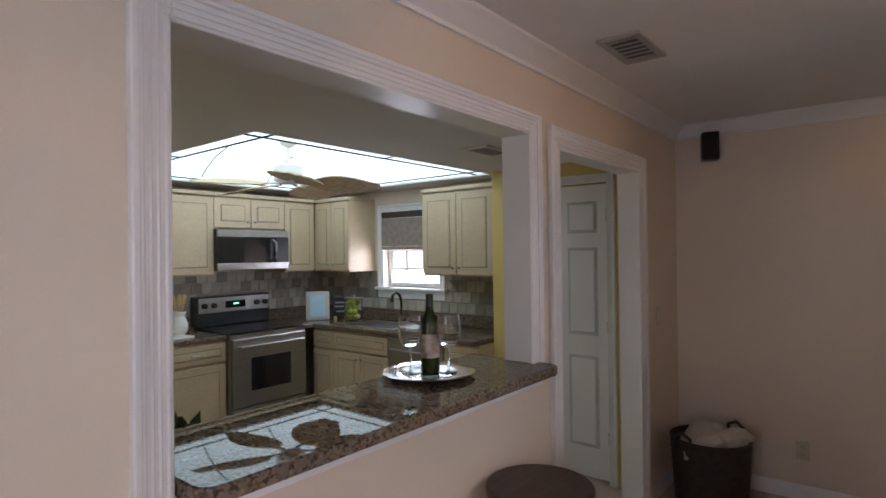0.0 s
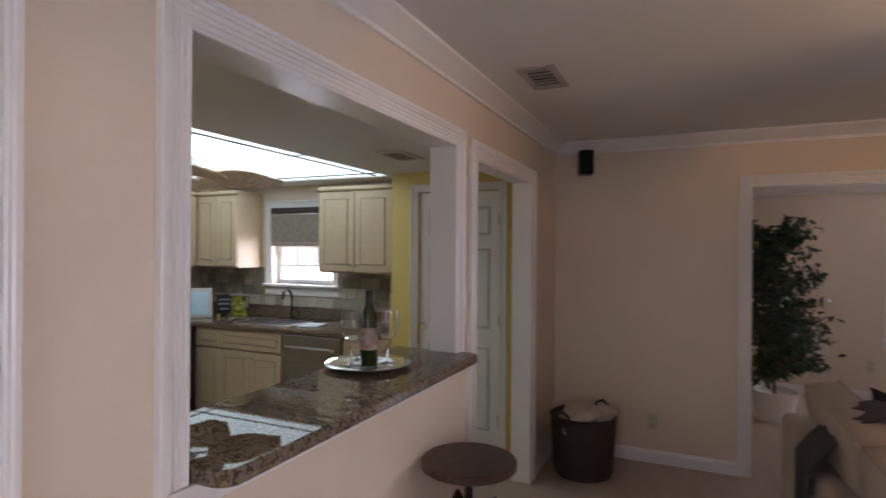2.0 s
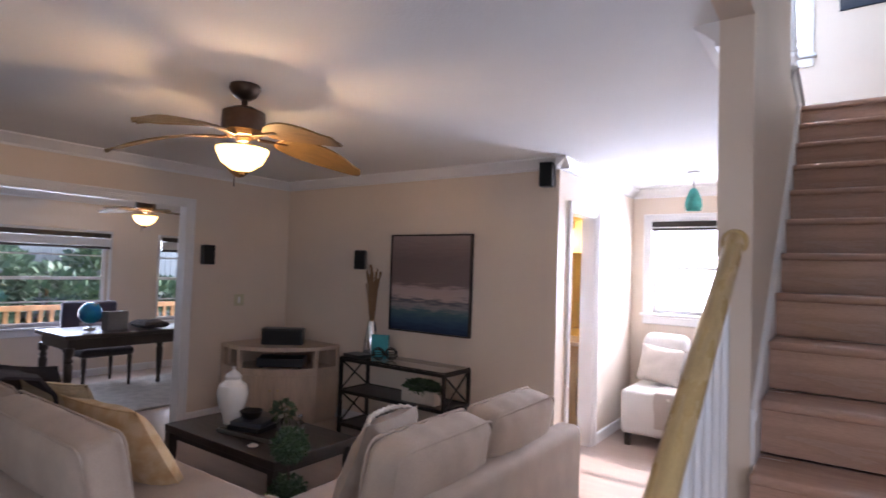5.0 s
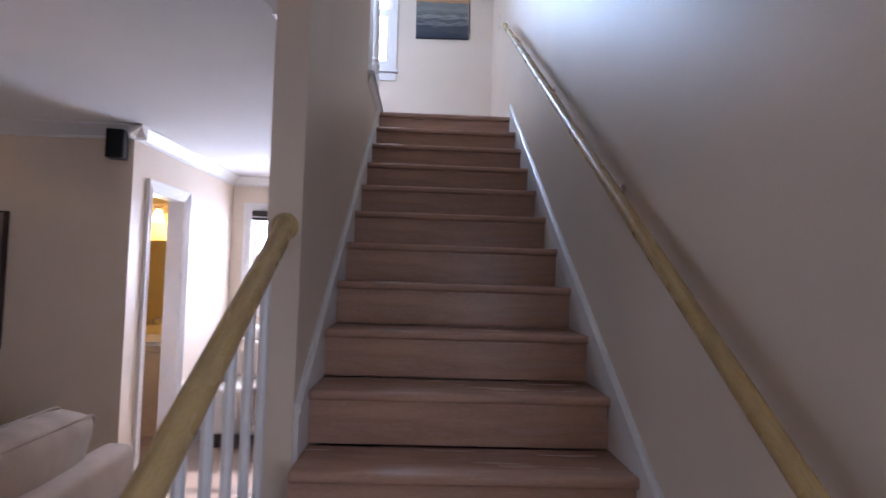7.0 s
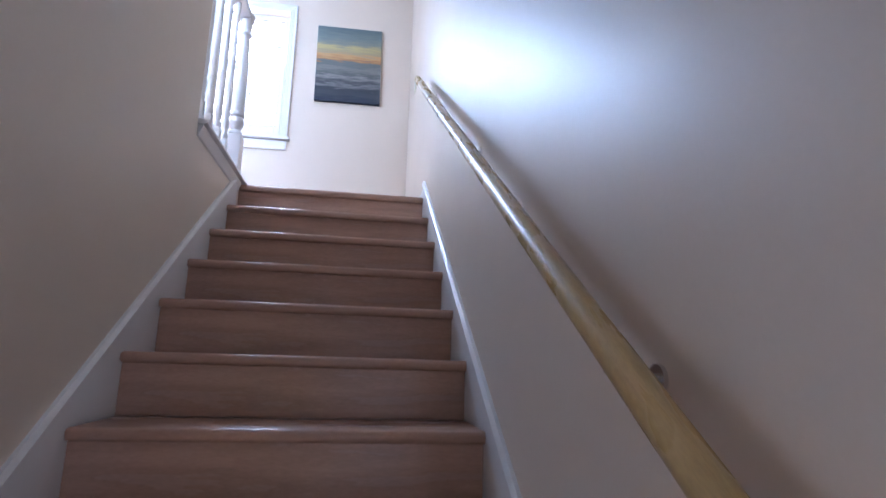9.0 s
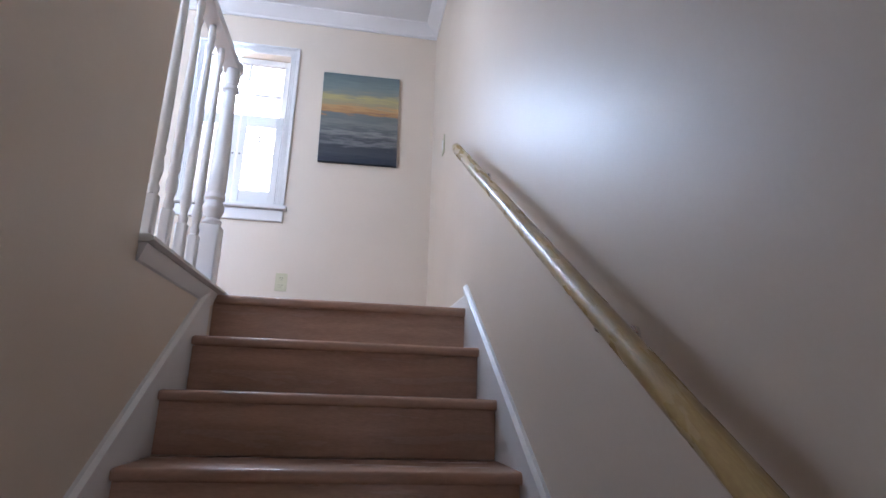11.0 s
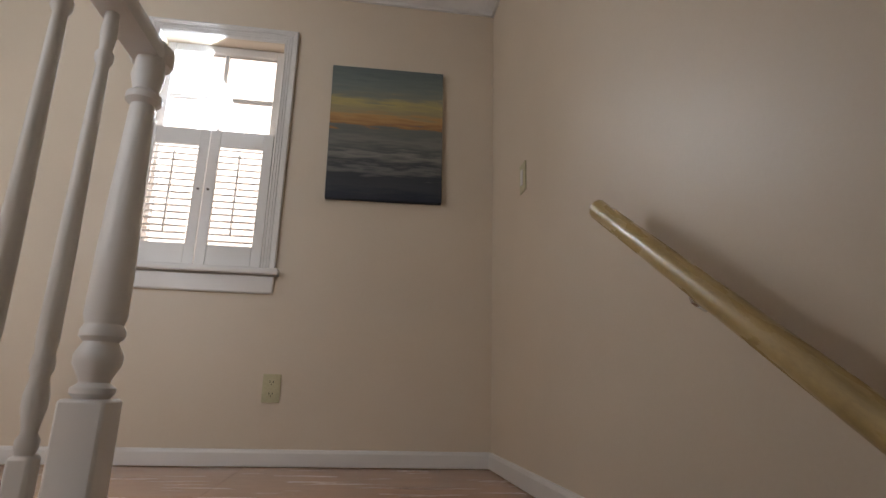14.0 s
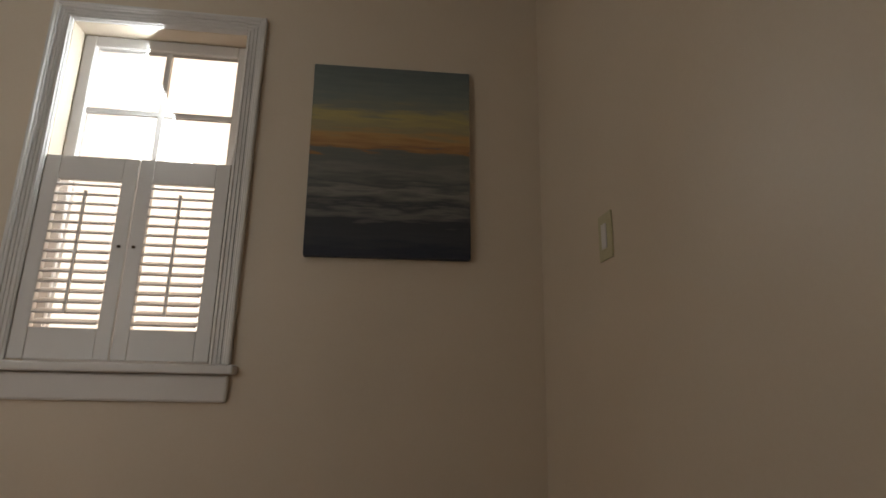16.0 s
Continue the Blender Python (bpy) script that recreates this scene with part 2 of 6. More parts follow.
def tube(points, r, segs=10, bm=None, squash=1.0):
    """A round bar along a line of points."""
    bm = bm or bmesh.new()
    pts = [Vector(p) for p in points]
    rings = []
    for i, p in enumerate(pts):
        d = (pts[min(i + 1, len(pts) - 1)] - pts[max(i - 1, 0)]).normalized()
        side = d.cross(Vector((0, 0, 1)))
        side = side.normalized() if side.length > 1e-3 else Vector((1, 0, 0))
        up = side.cross(d)
        rad = r[i] if isinstance(r, (list, tuple)) else r
        rings.append([bm.verts.new(p + side * rad * math.cos(2 * math.pi * k / segs) + up * rad * squash * math.sin(2 * math.pi * k / segs)) for k in range(segs)])
    for a, b in zip(rings, rings[1:]):
        for k in range(segs):
            bm.faces.new((a[k], a[(k + 1) % segs], b[(k + 1) % segs], b[k]))
    bm.faces.new(rings[0])
    bm.faces.new(rings[-1])
    return bm


def sweep(profile, a, b, out, up=(0, 0, 1), bm=None):
    """A moulding: rows of (out, up) swept straight from a to b."""
    bm = bm or bmesh.new()
    a, b, out, up = Vector(a), Vector(b), Vector(out), Vector(up)
    ends = [[bm.verts.new(p + out * u + up * w) for u, w in profile] for p in (a, b)]
    n = len(profile)
    for k in range(n):
        bm.faces.new((ends[0][k], ends[0][(k + 1) % n], ends[1][(k + 1) % n], ends[1][k]))
    bm.faces.new(ends[0])
    bm.faces.new(ends[1])
    return bm


def solid_wall(name, axis, d0, d1, u0, u1, z0, z1, openings, material, label):
    """A wall d0..d1 thick along axis 'x' or 'y', with openings (u0, u1, z0, z1) cut through it."""
    us = sorted({u0, u1, *(q for o in openings for q in o[:2] if u0 < q < u1)})
    zs = sorted({z0, z1, *(q for o in openings for q in o[2:] if z0 < q < z1)})

    def full(i, j):
        if not (0 <= i < len(us) - 1 and 0 <= j < len(zs) - 1):
            return False
        u, z = (us[i] + us[i + 1]) / 2, (zs[j] + zs[j + 1]) / 2
        return not any(o[0] < u < o[1] and o[2] < z < o[3] for o in openings)

    bm = bmesh.new()
    cache = {}

    def vert(d, u, z):
        key = (d, u, z)
        if key not in cache:
            cache[key] = bm.verts.new((u, d, z) if axis == "x" else (d, u, z))
        return cache[key]

    for i in range(len(us) - 1):
        for j in range(len(zs) - 1):
            if not full(i, j):
                continue
            a, b, c, e = us[i], us[i + 1], zs[j], zs[j + 1]
            for d in (d0, d1):
                bm.faces.new((vert(d, a, c), vert(d, b, c), vert(d, b, e), vert(d, a, e)))
            for di, dj, p, q in ((-1, 0, (a, c), (a, e)), (1, 0, (b, c), (b, e)), (0, -1, (a, c), (b, c)), (0, 1, (a, e), (b, e))):
                if not full(i + di, j + dj):
                    bm.faces.new((vert(d0, *p), vert(d0, *q), vert(d1, *q), vert(d1, *p)))
    return tagged(part(name, bm, material), label, "wall", kind="structure")


def slab(name, x0, y0, z0, x1, y1, z1, material, label, category, bevel=0.0):
    return tagged(part(name, box(x0, y0, z0, x1, y1, z1, bevel), material), label, category, kind="structure")


# ---- structure ----
slab("floor", -1.376, -6.86, -0.12, 7.64, 3.92, 0.0, M_FLOOR, "pale glossy wood laminate floor through the rooms", "floor")
solid_wall("wall_kitchen", "x", 0.0, 0.12, -1.236, 4.74, 0.0, 2.60, [(-0.55, 0.63, -1, 2.06), (1.038, 2.552, 1.07, 2.085), (2.80, 3.86, -1, 2.06)], M_WALL,
           "cream painted wall with serving hatch and doorways")
solid_wall("wall_east", "y", 4.62, 4.74, -4.93, 0.0, 0.0, 2.60, [(-3.60, -1.37, -1, 2.06)], M_WALL, "cream painted wall with a wide cased opening")
slab("wall_painting", 1.38, -4.93, 0, 4.62, -4.79, 2.60, M_WALL, "cream painted living room wall behind the seascape", "wall")
solid_wall("wall_hall", "y", 1.38, 1.50, -6.72, -4.93, 0.0, 2.60, [(-5.60, -5.05, -1, 2.05)], M_WALL, "cream painted hallway wall with bathroom doorway")
solid_wall("wall_back", "x", -6.86, -6.72, -1.376, 4.74, 0.0, 5.40, [(0.22, 1.18, 1.15, 2.10), (-0.152, 0.424, 3.600, 4.742)], M_WALL, "cream painted outer wall with two windows")
SKEW = Matrix.Translation((-1.236, -4.16, 0)) @ Matrix.Rotation(radians(0.69), 4, "Z") @ Matrix.Translation((1.236, 4.16, 0))
solid_wall("wall_west", "y", -1.376, -1.236, -6.72, 3.92, 0.0, 5.40, [(1.2, 2.7, 0.8, 2.0), (-1.35, -0.25, 0.8, 2.0)], M_WALL, "cream painted wall beside the stairs").matrix_world = SKEW
solid_wall("wall_stair", "y", -0.173, -0.064, -6.72, -2.85, 0.0, 5.20, [(-6.8, -4.55, 2.772, 5.4)], M_WALL, "cream painted wall between stairs and living room")
slab("wall_stair_upper", -0.173, -2.85, 2.44, -0.064, -1.70, 5.20, M_WALL, "cream painted upper wall over the stair foot", "wall")
slab("wall_well_front", -1.33, -1.70, 2.44, -0.05, -1.58, 5.20, M_WALL, "cream painted front wall of the stairwell", "wall")
slab("ceiling_living_north", -1.33, -1.58, 2.44, 4.62, 0.0, 2.60, M_CEIL, "white painted living room ceiling", "ceiling")
slab("ceiling_living_south", -0.064, -6.72, 2.44, 4.62, -1.58, 2.60, M_CEIL, "white painted living room ceiling", "ceiling")
slab("floor_upper", -0.064, -6.72, 2.603, 1.60, -4.55, 2.775, M_STEP, "beige laminate upstairs hall floor", "floor")
slab("floor_landing", -1.236, -6.72, 2.60, -0.175, -5.39, 2.775, M_STEP, "beige laminate landing floor at the stair head", "floor")
slab("floor_landing_edge", -0.175, -6.72, 2.773, -0.05, -5.47, 2.776, M_STEP, "beige laminate strip joining landing and hall", "floor")
slab("wall_upper_east", 1.60, -6.72, 2.60, 1.74, -4.55, 5.20, M_WALL, "cream painted upstairs hall wall", "wall")
solid_wall("wall_upper_north", "x", -4.55, -4.41, -0.064, 1.74, 2.603, 5.20, [(0.55, 1.45, 3.70, 4.70)], M_WALL, "cream painted upstairs hall wall with an added opening")
slab("ceiling_upper", -1.33, -6.72, 5.12, 1.74, -1.58, 5.30, M_CEIL, "white painted upstairs ceiling", "ceiling")
# kitchen shell
solid_wall("wall_kitchen_east", "y", 4.50, 4.64, 0.12, 3.92, 0.0, 2.60, [(2.08, 2.80, 1.24, 1.98)], M_WALL, "cream painted kitchen wall with window")
slab("wall_kitchen_north", 0.90, 3.78, 0.0, 4.50, 3.92, 2.60, M_WALL, "cream painted kitchen wall behind the stove", "wall")
slab("wall_front_room_north", -1.35, 3.78, 0.0, 0.78, 3.92, 2.60, M_YELLOW, "golden yellow front room wall", "wall")
slab("wall_kitchen_west", 0.78, 0.12, 0.0, 0.90, 3.92, 2.60, M_YELLOW, "golden yellow wall between kitchen and front room", "wall")
slab("ceiling_front_room", -1.33, 0.12, 2.44, 0.78, 3.78, 2.60, M_CEIL, "white painted front room ceiling", "ceiling")
solid_wall("wall_pantry", "y", 4.10, 4.20, 0.12, 1.22, 0.0, 2.20, [(0.30, 0.98, -1, 2.04)], M_YELLOW, "yellow painted pantry wall beside the cabinets")
slab("wall_pantry_side", 4.20, 1.12, 0.0, 4.50, 1.22, 2.20, M_YELLOW, "yellow painted side wall of the pantry", "wall")
LX0, LX1, LY0, LY1 = 2.09, 4.20, 1.31, 3.40
bm = bmesh.new()
for x0, y0, x1, y1 in ((0.90, 0.12, LX0, 3.78), (LX1, 0.12, 4.50, 3.78), (LX0, 0.12, LX1, LY0), (LX0, LY1, LX1, 3.78)):
    box(x0, y0, 2.20, x1, y1, 2.28, bm=bm)
box(LX0 - 0.1, LY0 - 0.1, 2.52, LX1 + 0.1, LY1 + 0.1, 2.58, bm=bm)
tagged(part("ceiling_kitchen", bm, M_CEIL), "white dropped kitchen ceiling round a luminous panel", "ceiling", kind="structure")
# office beyond the wide opening
solid_wall("wall_office_east", "y", 7.50, 7.64, -7.0, -0.2, 0.0, 2.50, [(-4.17, -2.90, 0.67, 1.86), (-6.10, -4.85, 0.67, 1.86)], M_WALL, "cream painted office wall with two windows")
slab("wall_office_north", 4.74, -0.34, 0, 7.50, -0.2, 2.50, M_WALL, "cream painted office side wall", "wall")
slab("wall_office_south", 4.74, -7.0, 0, 7.50, -6.86, 2.50, M_WALL, "cream painted office side wall", "wall")
slab("ceiling_office", 4.74, -6.86, 2.32, 7.50, -0.34, 2.46, M_CEIL, "white painted office ceiling", "ceiling")
# bathroom
slab("wall_bath_east", 3.10, -6.72, 0, 3.22, -4.93, 2.44, M_YELLOW, "mustard yellow bathroom wall", "wall")
slab("wall_bath_lining_south", 1.50, -6.72, 0, 3.10, -6.70, 2.44, M_YELLOW, "mustard yellow bathroom wall lining", "wall")
slab("wall_bath_lining_north", 1.50, -4.95, 0, 3.10, -4.93, 2.44, M_YELLOW, "mustard yellow bathroom wall lining", "wall")

# ---- stairs ----
RISE, RUN, Y0, Z0 = 0.185, 0.263, -5.372, 2.775
stairs = thing("staircase", "straight flight of beige laminate steps with rounded noses", "staircase")
step_bm = box(-1.262, -RUN - 0.01, -0.034, -0.183, 0.0, 0.0, 0.013, seg=3)
first = part("tread", step_bm, M_STEP, stairs, smooth=True)
first.location = (0, Y0 + RUN, Z0 - RISE)
rb = part("riser", box(-1.262, -0.045, -RISE, -0.183, -0.025, -0.034), M_STEP, stairs)
rb.location = (0, Y0, Z0)
for k in range(2, 15):
    o = first.copy()
    scene.collection.objects.link(o)
    o.location = (0, Y0 + RUN * k, Z0 - RISE * k)
for k in range(1, 15):
    o = rb.copy()
    scene.collection.objects.link(o)
    o.location = (0, Y0 + RUN * k, Z0 - RISE * k)
part("landing_nosing", box(-1.262, Y0 - 0.06, Z0 - 0.034, -0.183, Y0, Z0 + 0.004, 0.012, seg=3), M_STEP, stairs, smooth=True)


def slope(y):
    return Z0 + (Y0 - y) * RISE / RUN


def skirt(name, x, out, y_top, y_bot):
    """A sloped board along the wall over the step ends, with a rounded top edge."""
    bm = bmesh.new()
    rows = []
    for y in (y_top, y_bot):
        z = slope(y)
        rows.append([bm.verts.new((x + out * d, y, z + h)) for d, h in ((0, -0.20), (0.014, -0.20), (0.014, 0.055), (0.020, 0.062), (0.020, 0.078), (0.010, 0.092), (0, 0.092))])
    n = len(rows[0])
    for k in range(n):
        bm.faces.new((rows[0][k], rows[0][(k + 1) % n], rows[1][(k + 1) % n], rows[1][k]))
    for r in rows:
        bm.faces.new(r)
    return tagged(part(name, bm, M_TRIM), "white painted sloping skirting board along the stairs", "trim", kind="structure")


skirt("trim_stair_right", -1.236, 1, -5.40, -1.70).matrix_world = SKEW
skirt("trim_stair_left", -0.173, -1, -5.30, -2.86)
# ---- trim ----
def casing(name, axis, face, out, u0, u1, z0, z1, width=0.09, bottom=False, label="white painted moulded casing", cat="trim", left=True, right=True):
    """A stepped frame on a wall face round the opening u0..u1, z0..z1."""
    bm = bmesh.new()

    def bar(a, b, c, d, t0, t1):
        lo, hi = sorted((face + out * t0, face + out * t1))
        if axis == "x":
            box(a, lo, c, b, hi, d, 0.003, bm, 1)
        else:
            box(lo, a, c, hi, b, d, 0.003, bm, 1)

    low = z0 - (width if bottom else 0)
    for w0, w1, t in ((0.0, width * 0.97, 0.013), (width * 0.08, width * 0.18, 0.018), (width * 0.30, width * 0.38, 0.017), (width * 0.48, width * 0.56, 0.0175), (width * 0.68, width * 0.985, 0.021), (width * 0.80, width, 0.026)):
        if left:
            bar(u0 - w1, u0 - w0, low if bottom else z0, z1 + w1, 0.0, t)
        if right:
            bar(u1 + w0, u1 + w1, low if bottom else z0, z1 + w1, 0.0, t)
        bar(u0 - w0 + 0.0002, u1 + w0 - 0.0002, z1 + w0, z1 + w1 - 0.0004, 0.0, t - 0.0007)
        if bottom:
            bar(u0 - w0, u1 + w0, z0 - w1, z0 - w0, 0.0, t - 0.0005)
    return tagged(part(name, bm, M_TRIM), label, cat, kind="structure")


def jamb(name, axis, d0, d1, u0, u1, z0, z1, material=None, t=0.012, bottom=False):
    """Boards that line an opening."""
    bm = bmesh.new()
    for a, b, c, d in ((u0, u0 + t, z0, z1), (u1 - t, u1, z0, z1), (u0 + t, u1 - t, z1 - t, z1)) + (((u0 + t, u1 - t, z0, z0 + t),) if bottom else ()):
        if axis == "x":
            box(a, d0, c, b, d1, d, 0, bm)
        else:
            box(d0, a, c, d1, b, d, 0, bm)
    return tagged(part(name, bm, material or M_TRIM), "white painted lining of the opening", "trim", kind="structure")


casing("trim_hatch", "x", 0.0, -1, 1.05, 2.54, 1.07, 2.073, 0.085, bottom=False)
jamb("trim_hatch_lining", "x", -0.004, 0.124, 1.038, 2.552, 1.11, 2.085)
tagged(part("trim_hatch_base", box(0.965, -0.014, 1.005, 2.625, -0.001, 1.066, 0.004), M_TRIM), "white painted board under the granite ledge", "trim", kind="structure")
casing("trim_kitchen_door", "x", 0.0, -1, 2.815, 3.845, 0.0, 2.04, 0.10)
jamb("trim_kitchen_door_lining", "x", -0.004, 0.124, 2.80, 3.86, 0.0, 2.06)
casing("trim_front_door", "x", 0.0, -1, -0.55, 0.63, 0.0, 2.06, 0.078)
jamb("trim_front_door_lining", "x", -0.004, 0.124, -0.55, 0.63, 0.0, 2.06)
casing("trim_office", "y", 4.62, -1, -3.58, -1.39, 0.0, 2.04, 0.085)
jamb("trim_office_lining", "y", 4.616, 4.744, -3.60, -1.37, 0.0, 2.06)
casing("trim_bath", "y", 1.38, -1, -5.60, -5.05, 0.0, 2.05, 0.075)
jamb("trim_bath_lining", "y", 1.376, 1.504, -5.60, -5.05, 0.0, 2.05)
CROWN = ((0, 0), (0.085, 0), (0.085, -0.012), (0.062, -0.030), (0.030, -0.058), (0.014, -0.072), (0.014, -0.09), (0, -0.09))
k = 0
for a, b, o in (((-1.236, 0, 2.44), (4.62, 0, 2.44), (0, -1, 0)), ((4.62, 0, 2.44), (4.62, -4.79, 2.44), (-1, 0, 0)), ((4.62, -4.79, 2.44), (1.30, -4.79, 2.44), (0, 1, 0)),
                ((1.38, -4.705, 2.44), (1.38, -6.72, 2.44), (-1, 0, 0)), ((1.38, -6.72, 2.44), (-0.05, -6.72, 2.44), (0, 1, 0)),
                ((-0.064, -6.72, 2.44), (-0.064, -2.85, 2.44), (1, 0, 0)),
                ((-1.236, -6.72, 5.12), (1.6, -6.72, 5.12), (0, 1, 0)), ((-1.236, -6.72, 5.12), (-1.236, -1.7, 5.12), (1, 0, 0)), ((7.5, -6.8, 2.32), (7.5, -0.4, 2.32), (-1, 0, 0))):
    k += 1
    tagged(part(f"trim_crown_{k}", sweep(CROWN, a, b, o), M_TRIM), "white moulded crown along the ceiling edge", "trim", kind="structure")
BASE_LOW = ((0, 0), (0.014, 0), (0.014, 0.052), (0.009, 0.064), (0, 0.066))
BASE = ((0, 0), (0.016, 0), (0.016, 0.075), (0.010, 0.092), (0, 0.095))
k = 0
for a, b, o in (((0.70, 0, 0), (2.714, 0, 0), (0, -1, 0)), ((3.946, 0, 0), (4.62, 0, 0), (0, -1, 0)), ((4.62, 0, 0), (4.62, -1.305, 0), (-1, 0, 0)), ((4.62, -3.665, 0), (4.62, -4.79, 0), (-1, 0, 0)),
                ((4.62, -4.79, 0), (1.36, -4.79, 0), (0, 1, 0)), ((1.38, -4.79, 0), (1.38, -4.975, 0), (-1, 0, 0)), ((1.38, -5.675, 0), (1.38, -6.72, 0), (-1, 0, 0)), ((1.38, -6.72, 0), (-0.05, -6.72, 0), (0, 1, 0)),
                ((-0.064, -6.72, 0), (-0.064, -2.85, 0), (1, 0, 0)), ((7.5, -6.86, 0), (7.5, -0.34, 0), (-1, 0, 0)),
                ((1.6, -6.72, 2.779), (-1.236, -6.72, 2.779), (0, 1, 0)), ((-1.236, -6.704, 2.779), (-1.236, -5.40, 2.779), (1, 0, 0))):
    k += 1
    tagged(part(f"baseboard_{k}", sweep(BASE if a[2] < 1 else BASE_LOW, a, b, o), M_TRIM), "white painted baseboard", "baseboard", kind="structure")

bpy.data.objects["baseboard_12"].matrix_world = SKEW
bpy.data.objects["trim_crown_8"].matrix_world = SKEW

# ---- windows ----
def window_unit(name, axis, face, out, u0, u1, z0, z1, depth, muntins_u, muntins_z, label, sill=True, meeting=True, width=0.08):
    """A sash window set back in its opening, with casing, sill, bars and panes. out points into the room."""
    w = thing(name, label, "window", kind="structure")
    c = casing("window_frame", axis, face, out, u0, u1, z0, z1, width, label="white moulded window casing")
    c.parent = w
    for key in ("category", "kind"):
        if key in c:
            del c[key]
    d = face - out * depth

    def bar(nm, a, b, zc, zd, t0, t1, m, bev=0.004):
        lo, hi = sorted((d + t0 * out, d + t1 * out))
        bm = box(a, lo, zc, b, hi, zd, bev, None, 1) if axis == "x" else box(lo, a, zc, hi, b, zd, bev, None, 1)
        return part(nm, bm, m, w)

    f = 0.045
    bar("sash_stile", u0 + 0.002, u0 + f, z0 + 0.002, z1 - 0.002, -0.02, 0.02, M_TRIM)
    bar("sash_stile", u1 - f, u1 - 0.002, z0 + 0.002, z1 - 0.002, -0.02, 0.02, M_TRIM)
    bar("sash_rail", u0 + f, u1 - f, z1 - f, z1 - 0.002, -0.02, 0.02, M_TRIM)
    bar("sash_rail", u0 + f, u1 - f, z0 + 0.002, z0 + f, -0.02, 0.02, M_TRIM)
    if meeting:
        zm = (z0 + z1) / 2
        bar("meeting_rail", u0 + f, u1 - f, zm - 0.02, zm + 0.02, -0.022, 0.022, M_TRIM)
    for u in muntins_u:
        bar("glazing_bar", u - 0.009, u + 0.009, z0 + f, z1 - f, -0.010, 0.010, M_TRIM, 0)
    for z in muntins_z:
        bar("glazing_bar", u0 + f, u1 - f, z - 0.009, z + 0.009, -0.009, 0.009, M_TRIM, 0)
    pane = bar("pane", u0 + f, u1 - f, z0 + f, z1 - f, -0.003, 0.003, M_GLASS, 0)
    pane.visible_shadow = False
    if sill:
        lo, hi = sorted((face - out * depth, face + out * 0.055))
        bm = box(u0 - width - 0.02, lo, z0 - 0.028, u1 + width + 0.02, hi, z0, 0.006) if axis == "x" else box(lo, u0 - width - 0.02, z0 - 0.028, hi, u1 + width + 0.02, z0, 0.006)
        part("window_sill", bm, M_TRIM, w)
        lo, hi = sorted((face, face + out * 0.022))
        bm = box(u0 - width, lo, z0 - 0.11, u1 + width, hi, z0 - 0.030, 0.008) if axis == "x" else box(lo, u0 - width, z0 - 0.11, hi, u1 + width, z0 - 0.030, 0.008)
        part("apron", bm, M_TRIM, w)
    return w


window_unit("window_1", "x", -6.72, 1, 0.22, 1.18, 1.15, 2.10, 0.09, (), (), "white sash window in the hallway, sun blazing in")
lw = window_unit("window_2", "x", -6.72, 1, -0.152, 0.424, 3.600, 4.742, 0.09, (0.134,), (4.457,), "white upstairs window with half-height shutters", meeting=False, width=0.064)
window_unit("window_3", "y", 7.50, -1, -4.17, -2.90, 0.67, 1.86, 0.09, (), (0.97, 1.56), "white office sash window with a raised blind", width=0.03)
window_unit("window_4", "y", 7.50, -1, -6.10, -4.85, 0.67, 1.86, 0.09, (), (0.97, 1.56), "white office sash window with a raised blind", width=0.03)
window_unit("window_5", "y", 4.50, -1, 2.08, 2.80, 1.24, 1.98, 0.08, (2.32, 2.56), (1.42, 1.80), "white kitchen window with a fabric shade", width=0.075)
# unseen window, put on this wall for the light it throws
window_unit("window_7", "x", -4.55, -1, 0.55, 1.45, 3.70, 4.70, 0.09, (), (), "unseen sash window added upstairs to light the landing wall")
# unseen window added to house the entry fill lamp
window_unit("window_8", "y", -1.236, 1, -1.35, -0.25, 0.8, 2.0, 0.09, (), (), "unseen sash window added in the entry to let in fill light").matrix_world = SKEW
window_unit("window_6", "y", -1.236, 1, 1.2, 2.7, 0.8, 2.0, 0.09, (), (), "white front room sash window").matrix_world = SKEW
# plantation shutters on the lower half of the landing window
for u0, u1 in ((-0.149, 0.134), (0.138, 0.421)):
    sh = part("shutter", box(u0, -6.735, 3.606, u0 + 0.045, -6.712, 4.25, 0.003), M_TRIM, lw, "white louvred shutter leaf")
    part("stile", box(u1 - 0.045, -6.735, 3.606, u1, -6.712, 4.25, 0.003), M_TRIM, sh)
    part("rail", box(u0 + 0.045, -6.734, 3.606, u1 - 0.045, -6.713, 3.70, 0.003), M_TRIM, sh)
    part("rail", box(u0 + 0.045, -6.734, 4.17, u1 - 0.045, -6.713, 4.25, 0.003), M_TRIM, sh)
    bm = box(u0 + 0.047, -0.0035, -0.020, u1 - 0.047, 0.0035, 0.020, 0.002, None, 1)
    slat = part("slat", bm, M_TRIM, sh)
    for k in range(15):
        o = slat if k == 0 else slat.copy()
        if k:
            scene.collection.objects.link(o)
        o.location = (0, -6.724, 3.719 + k * 0.0312)
        o.rotation_euler = (radians(68), 0, 0)
    part("tilt_rod", box((u0 + u1) / 2 - 0.004, -6.706, 3.74, (u0 + u1) / 2 + 0.004, -6.698, 4.13), M_TRIM, sh)
    part("shutter_knob", lathe(((0.0, 0), (0.006, 0.002), (0.006, 0.008), (0, 0.01)), 8, at=(u0 + 0.02 if u0 > 0 else u1 - 0.02, -6.708, 3.95)), M_BRONZE, sh)


